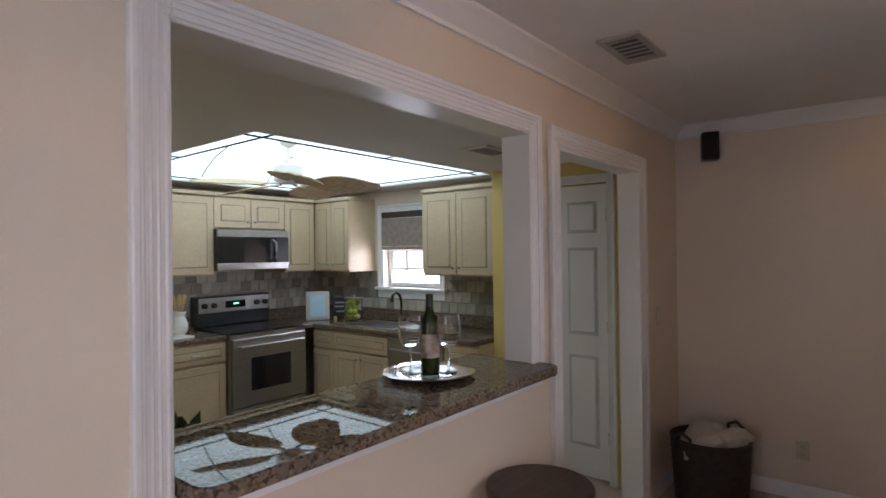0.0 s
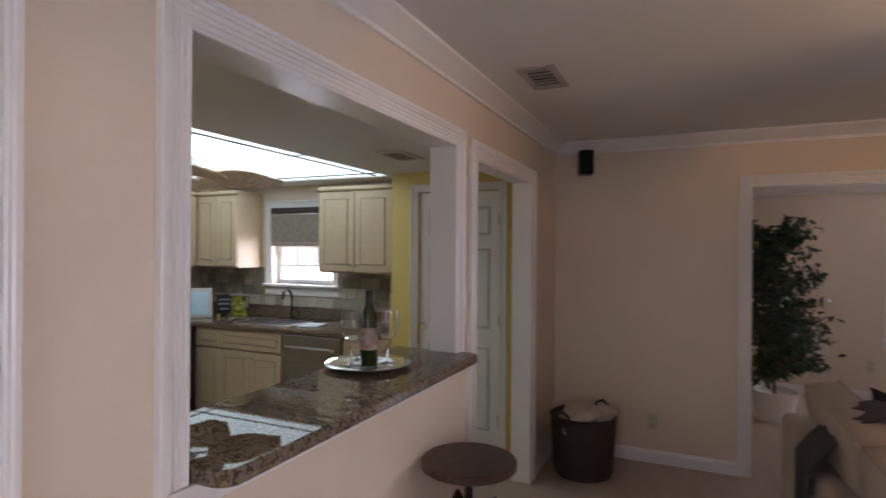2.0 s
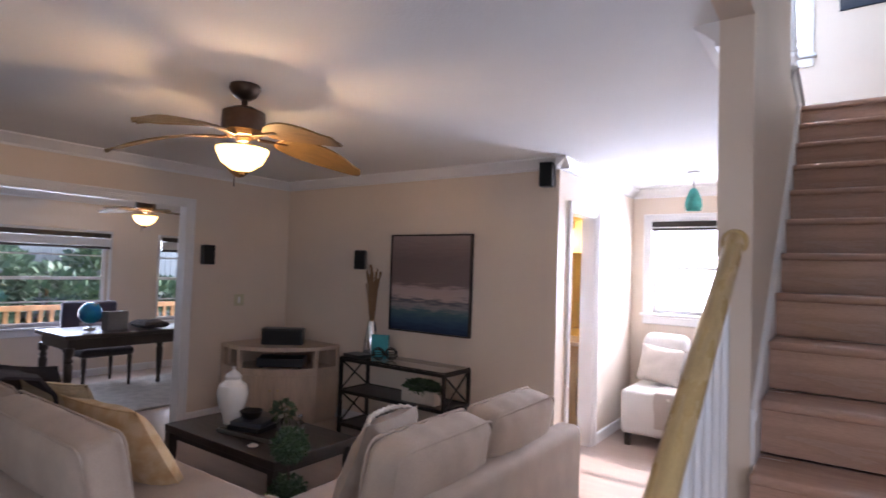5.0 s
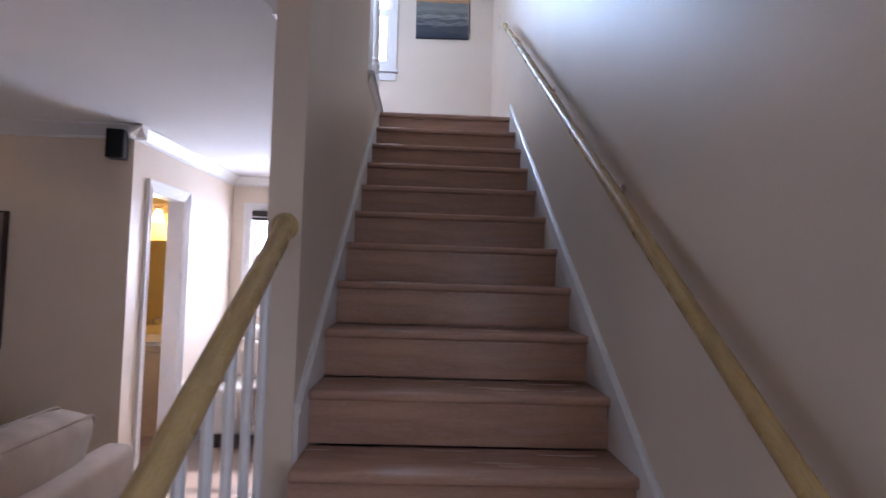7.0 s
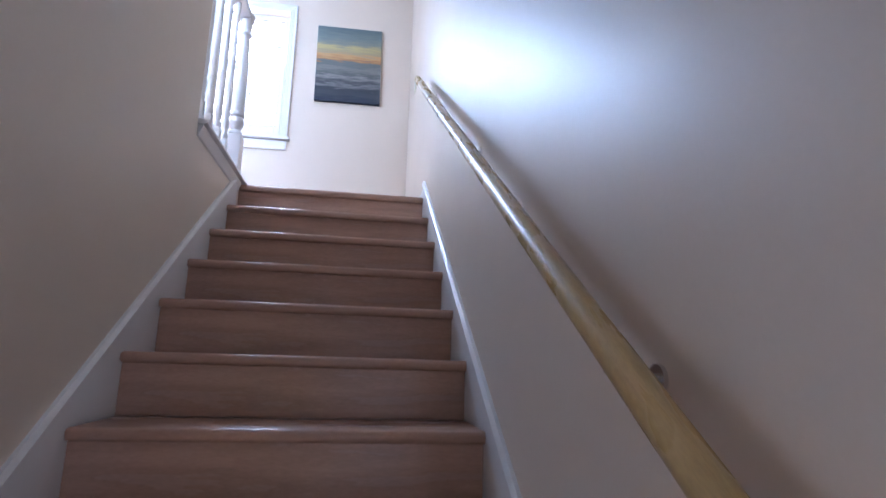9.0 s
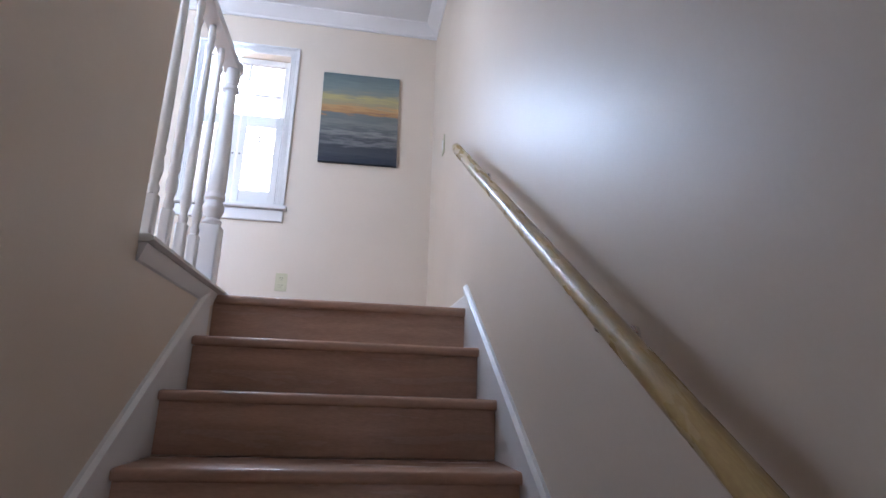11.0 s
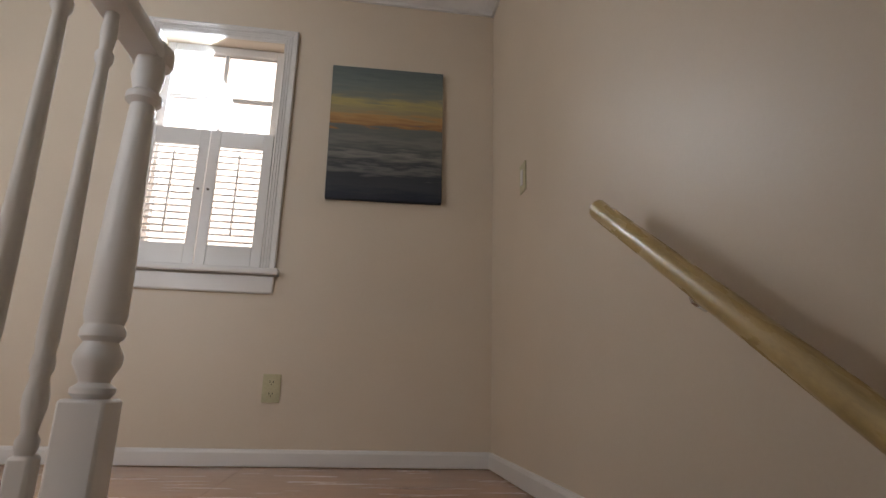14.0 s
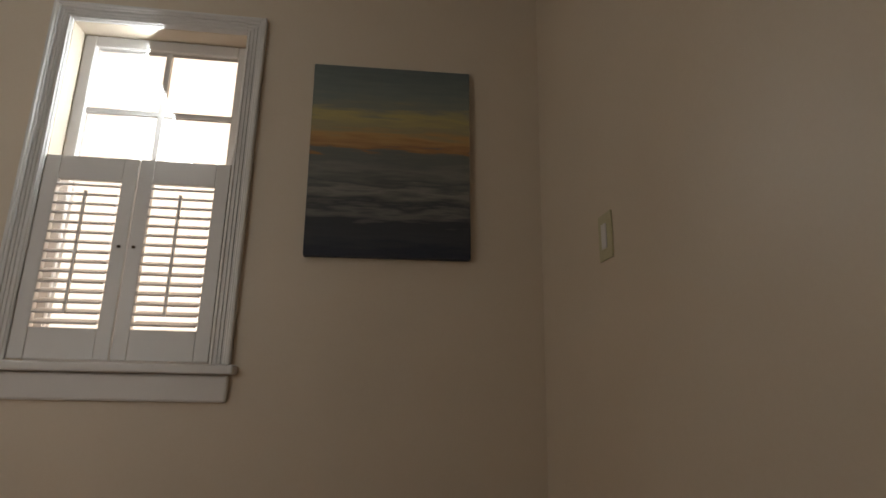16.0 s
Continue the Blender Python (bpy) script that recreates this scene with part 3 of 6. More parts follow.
def blind(name, axis, face, out, u0, u1, z_top, drop, colour, label):
    b = thing(name, label, "window blind")
    for nm, a, c, m in (("headrail", z_top - 0.06, z_top, M_ESP), ("blind_fabric", z_top - drop, z_top - 0.064, colour), ("bottom_rail", z_top - drop - 0.035, z_top - drop - 0.002, M_ESP if colour is not M_SHADE else M_SHADE)):
        lo, hi = sorted((face + out * 0.004, face + out * 0.05))
        part(nm, box(u0, lo, a, u1, hi, c, 0.004) if axis == "x" else box(lo, u0, a, hi, u1, c, 0.004), m, b)
    return b


M_SHADE = mat("taupe_woven_shade", (0.30, 0.25, 0.21), 0.9, var=0.1, scale=20, bump=0.4, bscale=160)
M_SLAT = mat("white_blind_slats", (0.75, 0.73, 0.71), 0.6, var=0.05)
blind("window_blind", "y", 7.505, -1, -4.17, -2.92, 1.855, 0.17, M_SLAT, "dark headed blind pulled up over the office window")
blind("window_blind", "y", 7.505, -1, -6.08, -4.87, 1.855, 0.17, M_SLAT, "dark headed blind pulled up over the office window")
blind("roman_blind", "y", 4.50, -1, 2.09, 2.79, 1.985, 0.34, M_SHADE, "taupe woven shade half lowered over the kitchen window")
blind("window_blind", "x", -6.725, 1, 0.23, 1.17, 2.098, 0.06, M_SLAT, "white blind fully raised in the hall window")


# ---- stair rails ----
wall_rail = thing("wall_handrail", "golden oak handrail on brass brackets along the stair wall", "handrail", SKEW)
RX = -1.162


def rail_z(y):
    return 3.510 - (y + 5.36) * 0.675


part("rail", tube([(RX, -5.365, rail_z(-5.365)), (RX, -5.35, rail_z(-5.35)), (RX, -3.5, rail_z(-3.5)), (RX, -1.65, rail_z(-1.65))], 0.0205, 14, squash=1.15), M_OAK, wall_rail, smooth=True)
for y in (-5.03, -3.97, -2.945, -1.95):
    z = rail_z(y)
    br = part("bracket", tube([(RX, y, z - 0.020), (RX - 0.003, y, z - 0.036), (RX - 0.020, y, z - 0.046), (-1.237, y, z - 0.046)], 0.0065, 8), M_CHROME, wall_rail, smooth=True)
    part("rosette", tube([(-1.2365, y, z - 0.046), (-1.230, y, z - 0.046)], 0.019, 14), M_CHROME, br)


def baluster_profile(h, r, foot):
    """A turned spindle on a square foot: rows of radius and height, above the foot."""
    rows = [(r * 0.70, 0.27), (r * 0.92, 0.280), (r * 0.92, 0.290), (r * 0.62, 0.300), (r * 0.72, 0.312), (r * 1.0, 0.335), (r * 1.02, 0.352), (r * 0.72, 0.378), (r * 0.95, 0.388), (r * 0.95, 0.400), (r * 0.80, 0.412)]
    rows += [(r * 0.92, 0.43), (r * 0.88, 0.56), (r * 0.62, h - 0.15), (r * 0.58, h - 0.12), (r * 0.86, h - 0.11), (r * 0.86, h - 0.095), (r * 0.6, h - 0.085), (r * 0.8, h - 0.05), (r * 0.66, h)]
    return [(a, b + (foot - 0.27) * max(0.0, min(1.0, (h - 0.15 - b) / (h - 0.42)))) for a, b in rows]


def turned_post(nm, x, y, z, h, r, parent, label="", foot=0.27):
    bm = lathe(baluster_profile(h, r, foot), 14, at=(x, y, z))
    box(x - r, y - r, z, x + r, y + r, z + foot, 0.006, bm, 1)
    return part(nm, bm, M_TRIM, parent, label, smooth=True)


bal = thing("landing_balustrade", "white turned spindles and newel guarding the stairwell", "balustrade")
BX, ZB = -0.106, 2.798
turned_post("newel_post", BX - 0.016, -5.398, ZB, 1.01, 0.043, bal, "thick white turned newel post")
for y in (-4.60, -4.77, -4.92, -5.085, -5.24):
    turned_post("spindle", BX, y, ZB, 1.01, 0.019, bal, foot=0.185)
HR = ((-0.032, 0), (0.032, 0), (0.036, 0.018), (0.030, 0.045), (0.014, 0.060), (-0.014, 0.060), (-0.030, 0.045), (-0.036, 0.018))
part("handrail", sweep(HR, (BX, -4.56, ZB + 1.005), (BX - 0.008, -5.42, ZB + 1.005), (1, 0, 0)), M_TRIM, bal, smooth=True)
part("handrail_end", lathe(((0.0, 0.0), (0.040, 0.002), (0.046, 0.012), (0.044, 0.044), (0.026, 0.062), (0.0, 0.066)), 18, at=(BX - 0.008, -5.425, ZB + 1.003)), M_TRIM, bal, smooth=True)
NOSE = ((-0.072, 0), (0.10, 0), (0.10, 0.022), (-0.072, 0.022), (-0.086, 0.016), (-0.086, 0.006))
tagged(part("trim_well_edge", sweep(NOSE, (-0.125, -4.55, 2.779), (-0.125, -5.47, 2.779), (1, 0, 0)), M_TRIM), "white moulded edge board of the stairwell", "trim", kind="structure")
tagged(part("trim_well_cove", sweep(((0, 0), (-0.022, 0), (-0.016, -0.018), (-0.006, -0.045), (0, -0.05)), (-0.175, -4.55, 2.775), (-0.175, -5.35, 2.775), (1, 0, 0)), M_TRIM), "white cove moulding under the edge board", "trim", kind="structure")

low = thing("stair_balustrade", "oak handrail on white spindles beside the lowest steps", "balustrade")
LXR = -0.12


def low_z(y):
    return 1.655 - (y + 2.85) * 0.61


part("handrail", tube([(LXR, -2.852, 1.662), (LXR, -2.80, low_z(-2.80)), (LXR, -2.3, low_z(-2.3)), (LXR, -1.80, low_z(-1.80))], 0.031, 14, squash=1.2), M_OAK, low, "golden oak handrail", smooth=True)
part("wall_plate", lathe(((0.0, 0), (0.045, 0), (0.04, 0.01), (0.0, 0.012)), 18), M_OAK, low).matrix_basis = pose(LXR, -2.849, 1.66, -90, 0, 0)
for k in range(11, 15):
    for q in (0.06, 0.19):
        y = Y0 + RUN * k - q
        if y > -2.80:
            zt = Z0 - RISE * k
            bm = tube([(LXR, y, zt), (LXR, y, low_z(y) - 0.02)], 0.014, 8)
            part("spindle", bm, M_TRIM, low, smooth=True)
turned_post("newel_post", LXR, -1.76, 0.0, 1.0, 0.045, low)
# closed side of the lowest steps
bm = bmesh.new()
for k in range(11, 15):
    box(-0.175, Y0 + RUN * (k - 1) + 0.003 if k > 11 else -2.849, 0.0, -0.066, Y0 + RUN * k - 0.02, Z0 - RISE * k - 0.002, 0, bm)
part("side_panel", bm, M_WALL, low)


# ---- pictures, outlets, switches ----
SUNSET = painting_mat("sunset_seascape", ((0.02, (0.018, 0.026, 0.045)), (0.10, (0.045, 0.05, 0.062)), (0.17, (0.035, 0.04, 0.05)), (0.22, (0.17, 0.17, 0.17)), (0.26, (0.05, 0.058, 0.062)), (0.33, (0.24, 0.235, 0.22)), (0.37, (0.09, 0.10, 0.10)),
                       (0.44, (0.20, 0.20, 0.185)), (0.50, (0.13, 0.145, 0.14)), (0.53, (0.15, 0.16, 0.15)), (0.545, (0.36, 0.17, 0.07)), (0.61, (0.52, 0.30, 0.12)), (0.66, (0.34, 0.29, 0.17)), (0.72, (0.46, 0.37, 0.16)),
                       (0.78, (0.22, 0.24, 0.20)), (0.86, (0.17, 0.21, 0.20)), (0.97, (0.12, 0.16, 0.165))), -0.343, 0.343, 0.20, 26)
HORIZON = painting_mat("dusk_shore", ((0.02, (0.015, 0.03, 0.075)), (0.12, (0.03, 0.075, 0.14)), (0.22, (0.07, 0.14, 0.16)), (0.27, (0.30, 0.27, 0.26)), (0.32, (0.10, 0.10, 0.12)), (0.36, (0.50, 0.38, 0.34)), (0.45, (0.46, 0.35, 0.32)),
                        (0.50, (0.20, 0.145, 0.135)), (0.75, (0.19, 0.135, 0.125)), (0.98, (0.30, 0.225, 0.205))), -0.445, 0.445, 0.16, 20)


def canvas(name, w, h, m, material, label, frame_mat=None):
    c = thing(name, label, "painting", m)
    part("canvas", box(-w / 2, 0.0, -h / 2, w / 2, 0.032, h / 2, 0.003), material, c)
    for x in (-w / 2 + 0.02, w / 2 - 0.05):
        part("stretcher", box(x, -0.0005, -h / 2 + 0.02, x + 0.03, -0.0001, h / 2 - 0.02), M_OAK, c)
    if frame_mat:
        for a, b, cc, d in ((-w / 2 - 0.014, -w / 2 - 0.001, -h / 2 - 0.014, h / 2 + 0.014), (w / 2 + 0.001, w / 2 + 0.014, -h / 2 - 0.014, h / 2 + 0.014),
                            (-w / 2 - 0.001, w / 2 + 0.001, h / 2 + 0.001, h / 2 + 0.014), (-w / 2 - 0.001, w / 2 + 0.001, -h / 2 - 0.014, -h / 2 - 0.001)):
            part("frame_strip", box(a, 0.0, cc, b, 0.038, d, 0.002), frame_mat, c)
    return c


canvas("painting", 0.545, 0.687, pose(-0.674, -6.719, 4.297, 0, 0.9, 0), SUNSET, "unframed canvas of a sunset over dark sea", None)
canvas("painting", 0.88, 0.87, pose(2.61, -4.789, 1.397), HORIZON, "large framed canvas of a dusky striped shore", M_ESP)
M_IVORY = mat("ivory_plastic", (0.60, 0.55, 0.36), 0.35, var=0.03, bump=0)


def plate(name, m, label, sockets=True, w=0.075, h=0.118):
    """A wall plate in its own xz plane, standing out along y."""
    p = thing(name, label, "outlet" if sockets else "switch", m)
    part("plate", box(-w / 2, 0.0005, -h / 2, w / 2, 0.006, h / 2, 0.002), M_IVORY, p)
    if sockets:
        for z in (-0.024, 0.024):
            s = part("socket", box(-0.017, 0.006, z - 0.014, 0.017, 0.008, z + 0.014, 0.001), M_IVORY, p)
            for x in (-0.007, 0.007):
                part("slot", box(x - 0.0015, 0.008, z - 0.002, x + 0.0015, 0.0085, z + 0.007), M_BLACK, s)
            part("slot", box(-0.002, 0.008, z - 0.010, 0.002, 0.0085, z - 0.006), M_BLACK, s)
    else:
        part("rocker", box(-0.014, 0.006, -0.032, 0.014, 0.010, 0.032, 0.002), M_TRIM, p)
    return p


plate("outlet", pose(-0.250, -6.72, 3.09), "ivory double outlet plate on the landing wall")
plate("light_switch", SKEW @ pose(-1.236, -6.195, 3.918, 0, 0, -90), "ivory rocker switch on the landing wall", False)
plate("outlet", pose(4.62, -0.74, 0.31, 0, 0, 90), "ivory double outlet low on the living room wall")
plate("light_switch", pose(4.62, -4.19, 1.15, 0, 0, 90), "ivory switch plate beside the wide opening", False, 0.115)
plate("light_switch", pose(4.18, -0.001, 1.15, 0, 0, 180), "ivory switch plate beside the kitchen doorway", False)
plate("outlet", pose(7.50, -2.75, 0.36, 0, 0, 90), "ivory outlet plate on the office wall")


# ---- speakers, vent ----
def speaker(m, label):
    s = thing("speaker", label, "speaker", m, "wall speakers")
    part("cabinet", box(-0.055, 0.02, -0.095, 0.055, 0.125, 0.095, 0.012), M_BLACK, s)
    part("grille", box(-0.050, 0.125, -0.088, 0.050, 0.132, 0.088, 0.003), mat("grille_cloth", (0.01, 0.01, 0.01), 0.9, bump=0.5, bscale=400), s)
    part("bracket", box(-0.014, 0.0, -0.02, 0.014, 0.02, 0.02), M_BLACK, s)


speaker(pose(4.62, -0.22, 2.27, 0, 0, 110), "small black speaker on the wall near the ceiling")
speaker(pose(4.62, -3.80, 1.60, 0, 0, 75), "small black speaker beside the wide opening")
speaker(pose(3.47, -4.79, 1.60, 0, 0, 30), "small black speaker above the corner cabinet")
speaker(pose(1.47, -4.79, 2.30, 0, 0, 12), "small black speaker high on the wall end")


def vent(m, w, d, label, n=7, material=None):
    v = thing("ceiling_vent", label, "vent", m)
    material = material or M_TRIM
    for a, b, c, e in ((-w / 2, -d / 2, -w / 2 + 0.03, d / 2), (w / 2 - 0.03, -d / 2, w / 2, d / 2), (-w / 2 + 0.03, -d / 2, w / 2 - 0.03, -d / 2 + 0.03), (-w / 2 + 0.03, d / 2 - 0.03, w / 2 - 0.03, d / 2)):
        part("frame_bar", box(a, b, -0.014, c, e, -0.0005, 0.003), material, v)
    # black sheet paints the shade of the hollow behind the slats
    part("duct", box(-w / 2 + 0.03, -d / 2 + 0.03, -0.004, w / 2 - 0.03, d / 2 - 0.03, -0.0005), M_BLACK, v)
    for k in range(n):
        y = -d / 2 + 0.03 + (k + 0.5) * (d - 0.06) / n
        o = part("slat", box(-w / 2 + 0.03, -0.0045, -0.0012, w / 2 - 0.03, 0.0045, 0.0012), material, v)
        o.matrix_basis = pose(0, y, -0.010, 18, 0, 0)


M_VENT = mat("grey_vent_enamel", (0.45, 0.42, 0.40), 0.5)
vent(pose(2.838, -0.343, 2.44, 0, 0, 90), 0.18, 0.345, "grey louvred air vent in the living room ceiling", 6, M_VENT)
vent(pose(3.32, 0.72, 2.20), 0.34, 0.20, "white louvred air vent in the kitchen ceiling")
# ---- kitchen ----
def panel_door(nm, w, h, parent, knob=None, pull=None):
    """A raised-panel cabinet front, its face towards -y, from (0, 0) to (w, h)."""
    d = part(nm, box(0.003, -0.02, 0.003, w - 0.003, -0.001, h - 0.003, 0.004), M_CAB, parent)
    e = min(0.06, h * 0.28)
    if w > 0.14 and h > 0.12:
        part("groove", box(e, -0.0215, e, w - e, -0.0195, h - e), M_GLAZE, d)
        part("raised_panel", box(e + 0.008, -0.027, e + 0.008, w - e - 0.008, -0.019, h - e - 0.008, 0.006, None, 1), M_CAB, d)
    if knob:
        part("knob", tube([(knob[0], -0.02, knob[1]), (knob[0], -0.032, knob[1]), (knob[0], -0.036, knob[1]), (knob[0], -0.046, knob[1])], [0.005, 0.006, 0.013, 0.009], 10), M_STEEL, d)
    if pull:
        x, z = pull
        part("pull", tube([(x - 0.045, -0.02, z), (x - 0.045, -0.042, z), (x + 0.045, -0.042, z), (x + 0.045, -0.02, z)], 0.005, 6), M_STEEL, d)
    return d


def wall_cabinet(m, w, z0, z1, depth, doors, label):
    c = thing("wall_cabinet", label, "cabinet", m, "kitchen cabinets")
    part("body", box(0.001, 0.0, z0, w - 0.001, depth, z1), M_CAB, c)
    dw = w / doors
    for k in range(doors):
        left_knob = k == 1 or doors == 1
        d = panel_door("door", dw, z1 - z0 - 0.02, c, (0.035 if left_knob else dw - 0.035, 0.06))
        d.location = (k * dw, 0, z0 + 0.01)
    if depth > 0.25:
        part("cornice", box(0.001, -0.03, z1, w - 0.001, depth, z1 + 0.035, 0.008), M_CAB, c)
    return c


def base_cabinet(m, w, doors, label, drawer=True):
    c = thing("base_cabinet", label, "cabinet", m, "kitchen cabinets")
    part("body", box(0.001, 0.0, 0.10, w - 0.001, 0.60, 0.87), M_CAB, c)
    part("toe_kick", box(0.001, 0.06, 0.0, w - 0.001, 0.60, 0.10), M_GLAZE, c)
    top = 0.68 if drawer else 0.85
    dw = w / doors
    for k in range(doors):
        d = panel_door("door", dw, top - 0.12, c, (dw - 0.035 if (k == 0 and doors > 1) else 0.035, top - 0.17))
        d.location = (k * dw, 0, 0.12)
    if drawer:
        d = panel_door("drawer", w, 0.16, c, None, (w / 2, 0.08) if w < 0.7 else None)
        d.location = (0, 0, 0.695)
    return c


# along the stove wall, fronts towards the living room
base_cabinet(pose(2.45, 3.16, 0), 0.52, 1, "cream raised-panel base cabinet beside the stove")
base_cabinet(pose(1.67, 3.16, 0), 0.78, 2, "cream raised-panel base cabinet at the wall end")
wall_cabinet(pose(2.47, 3.45, 0), 0.56, 1.40, 2.10, 0.33, 1, "cream raised-panel wall cabinet beside the microwave")
wall_cabinet(pose(1.69, 3.45, 0), 0.78, 1.40, 2.10, 0.33, 2, "cream raised-panel wall cabinet")
wall_cabinet(pose(3.03, 3.45, 0), 0.73, 1.81, 2.10, 0.33, 2, "short cream wall cabinet over the microwave")
wall_cabinet(pose(3.76, 3.45, 0), 0.36, 1.40, 2.10, 0.33, 1, "narrow cream wall cabinet in the kitchen corner")
# along the window wall, fronts towards -x
wall_cabinet(pose(4.16, 3.46, 0, 0, 0, -90), 0.53, 1.40, 2.10, 0.34, 2, "cream corner wall cabinet beside the window")
wall_cabinet(pose(4.16, 1.98, 0, 0, 0, -90), 0.74, 1.38, 2.09, 0.34, 2, "cream wall cabinet between window and pantry")
base_cabinet(pose(3.90, 3.16, 0, 0, 0, -90), 0.30, 1, "narrow cream base cabinet with one drawer")
base_cabinet(pose(3.90, 2.86, 0, 0, 0, -90), 0.70, 2, "cream sink base cabinet with two doors")
base_cabinet(pose(3.90, 1.54, 0, 0, 0, -90), 0.32, 1, "cream base cabinet beside the dishwasher")
dwm = thing("dishwasher", "stainless dishwasher built in under the granite counter", "dishwasher", pose(3.90, 2.15, 0, 0, 0, -90))
part("body", box(0.003, 0.0, 0.10, 0.597, 0.58, 0.87), M_BLACK, dwm)
part("door", box(0.005, -0.03, 0.12, 0.595, -0.001, 0.865, 0.006), M_STEEL, dwm)
part("handle", tube([(0.07, -0.03, 0.76), (0.07, -0.065, 0.77), (0.53, -0.065, 0.77), (0.53, -0.03, 0.76)], 0.011, 8), M_STEEL, dwm, smooth=True)
# granite worktops
wt = thing("worktop", "polished brown speckled granite kitchen worktop", "countertop")
part("slab", box(3.86, 1.225, 0.875, 4.50, 3.78, 0.912, 0.006), M_GRANITE, wt)
part("slab", box(3.74, 3.13, 0.8755, 3.858, 3.78, 0.912, 0.004), M_GRANITE, wt)
part("slab", box(1.45, 3.13, 0.875, 2.97, 3.78, 0.912, 0.006), M_GRANITE, wt)
part("upstand", box(4.475, 1.225, 0.914, 4.498, 3.755, 1.02, 0.002), M_GRANITE, wt)
part("upstand", box(3.74, 3.757, 0.914, 4.474, 3.778, 1.02, 0.002), M_GRANITE, wt)
part("upstand", box(1.45, 3.757, 0.914, 2.97, 3.778, 1.02, 0.002), M_GRANITE, wt)
sink = thing("sink", "stainless sink sunk in the granite worktop", "sink", pose(4.16, 2.48, 0.913))
part("rim", box(-0.20, -0.30, 0, 0.18, 0.30, 0.006, 0.003), M_STEEL, sink)
# no hollows are cut: flat black plates paint the shade in both bowls
part("bowl", box(-0.17, -0.27, 0.0062, 0.15, -0.01, 0.007), M_BLACK, sink)
part("bowl", box(-0.17, 0.01, 0.0062, 0.15, 0.27, 0.007), M_BLACK, sink)
tap = thing("faucet", "dark gooseneck faucet behind the sink", "faucet", pose(4.40, 2.48, 0.913))
part("spout", tube([(0, 0, 0), (0, 0, 0.20), (-0.02, 0, 0.26), (-0.07, 0, 0.29), (-0.12, 0, 0.26), (-0.13, 0, 0.20)], 0.013, 10), M_IRON, tap, smooth=True)
part("base", lathe(((0.03, 0), (0.028, 0.02), (0.016, 0.04)), 14), M_IRON, tap)
part("lever", tube([(0, -0.08, 0), (0, -0.08, 0.05), (-0.03, -0.10, 0.09)], 0.010, 8), M_IRON, tap)
# stove
st = thing("stove", "stainless electric range with black glass top", "stove", pose(2.975, 3.10, 0))
part("body", box(0.0, 0.0, 0.06, 0.76, 0.64, 0.905), M_STEEL, st)
part("cooktop", box(0.0, -0.01, 0.907, 0.76, 0.60, 0.925, 0.004), M_BGLASS, st, "black glass cooktop")
od = part("oven_door", box(0.015, -0.035, 0.30, 0.745, -0.001, 0.87, 0.008), M_STEEL, st)
part("window", box(0.18, -0.038, 0.42, 0.58, -0.034, 0.70, 0.001), M_BGLASS, od)
part("handle", tube([(0.06, -0.035, 0.80), (0.06, -0.08, 0.805), (0.70, -0.08, 0.805), (0.70, -0.035, 0.80)], 0.012, 8), M_STEEL, od, smooth=True)
dr = part("drawer", box(0.015, -0.03, 0.07, 0.745, -0.001, 0.285, 0.006), M_STEEL, st)
part("handle", tube([(0.06, -0.03, 0.235), (0.06, -0.065, 0.238), (0.70, -0.065, 0.238), (0.70, -0.03, 0.235)], 0.010, 8), M_STEEL, dr, smooth=True)
bg = part("backguard", box(0.0, 0.56, 0.926, 0.76, 0.66, 1.20, 0.01), M_BLACK, st)
face = part("control_panel", box(0.02, 0.545, 1.05, 0.74, 0.559, 1.185, 0.004), M_STEEL, bg)
part("display", box(0.28, 0.540, 1.085, 0.48, 0.545, 1.15), M_BGLASS, bg)
part("clock_digits", box(0.36, 0.538, 1.115, 0.41, 0.5395, 1.13), glow_mat("green_digits", (0.2, 0.9, 0.5), 1.5), bg)
for x in (0.07, 0.16, 0.60, 0.69):
    part("dial", tube([(x, 0.545, 1.117), (x, 0.515, 1.117)], 0.024, 12), M_BLACK, bg)
mw = thing("microwave", "stainless over-range microwave with black glass door", "microwave", pose(3.03, 3.37, 1.44))
part("body", box(0.0, 0.02, 0.0, 0.73, 0.40, 0.365), M_BLACK, mw)
part("top_band", box(0.0, 0.0, 0.30, 0.73, 0.02, 0.362, 0.003), M_STEEL, mw)
part("bottom_band", box(0.0, 0.0, 0.003, 0.73, 0.02, 0.065, 0.003), M_STEEL, mw)
md = part("door", box(0.0, 0.0, 0.067, 0.53, 0.02, 0.298, 0.003), M_BGLASS, mw)
part("handle", tube([(0.56, 0.02, 0.09), (0.56, -0.04, 0.11), (0.56, -0.045, 0.18), (0.56, -0.04, 0.25), (0.56, 0.02, 0.28)], 0.012, 8), M_STEEL, md, smooth=True)
part("keypad", box(0.585, 0.0, 0.067, 0.73, 0.02, 0.298, 0.003), M_BLACK, mw)
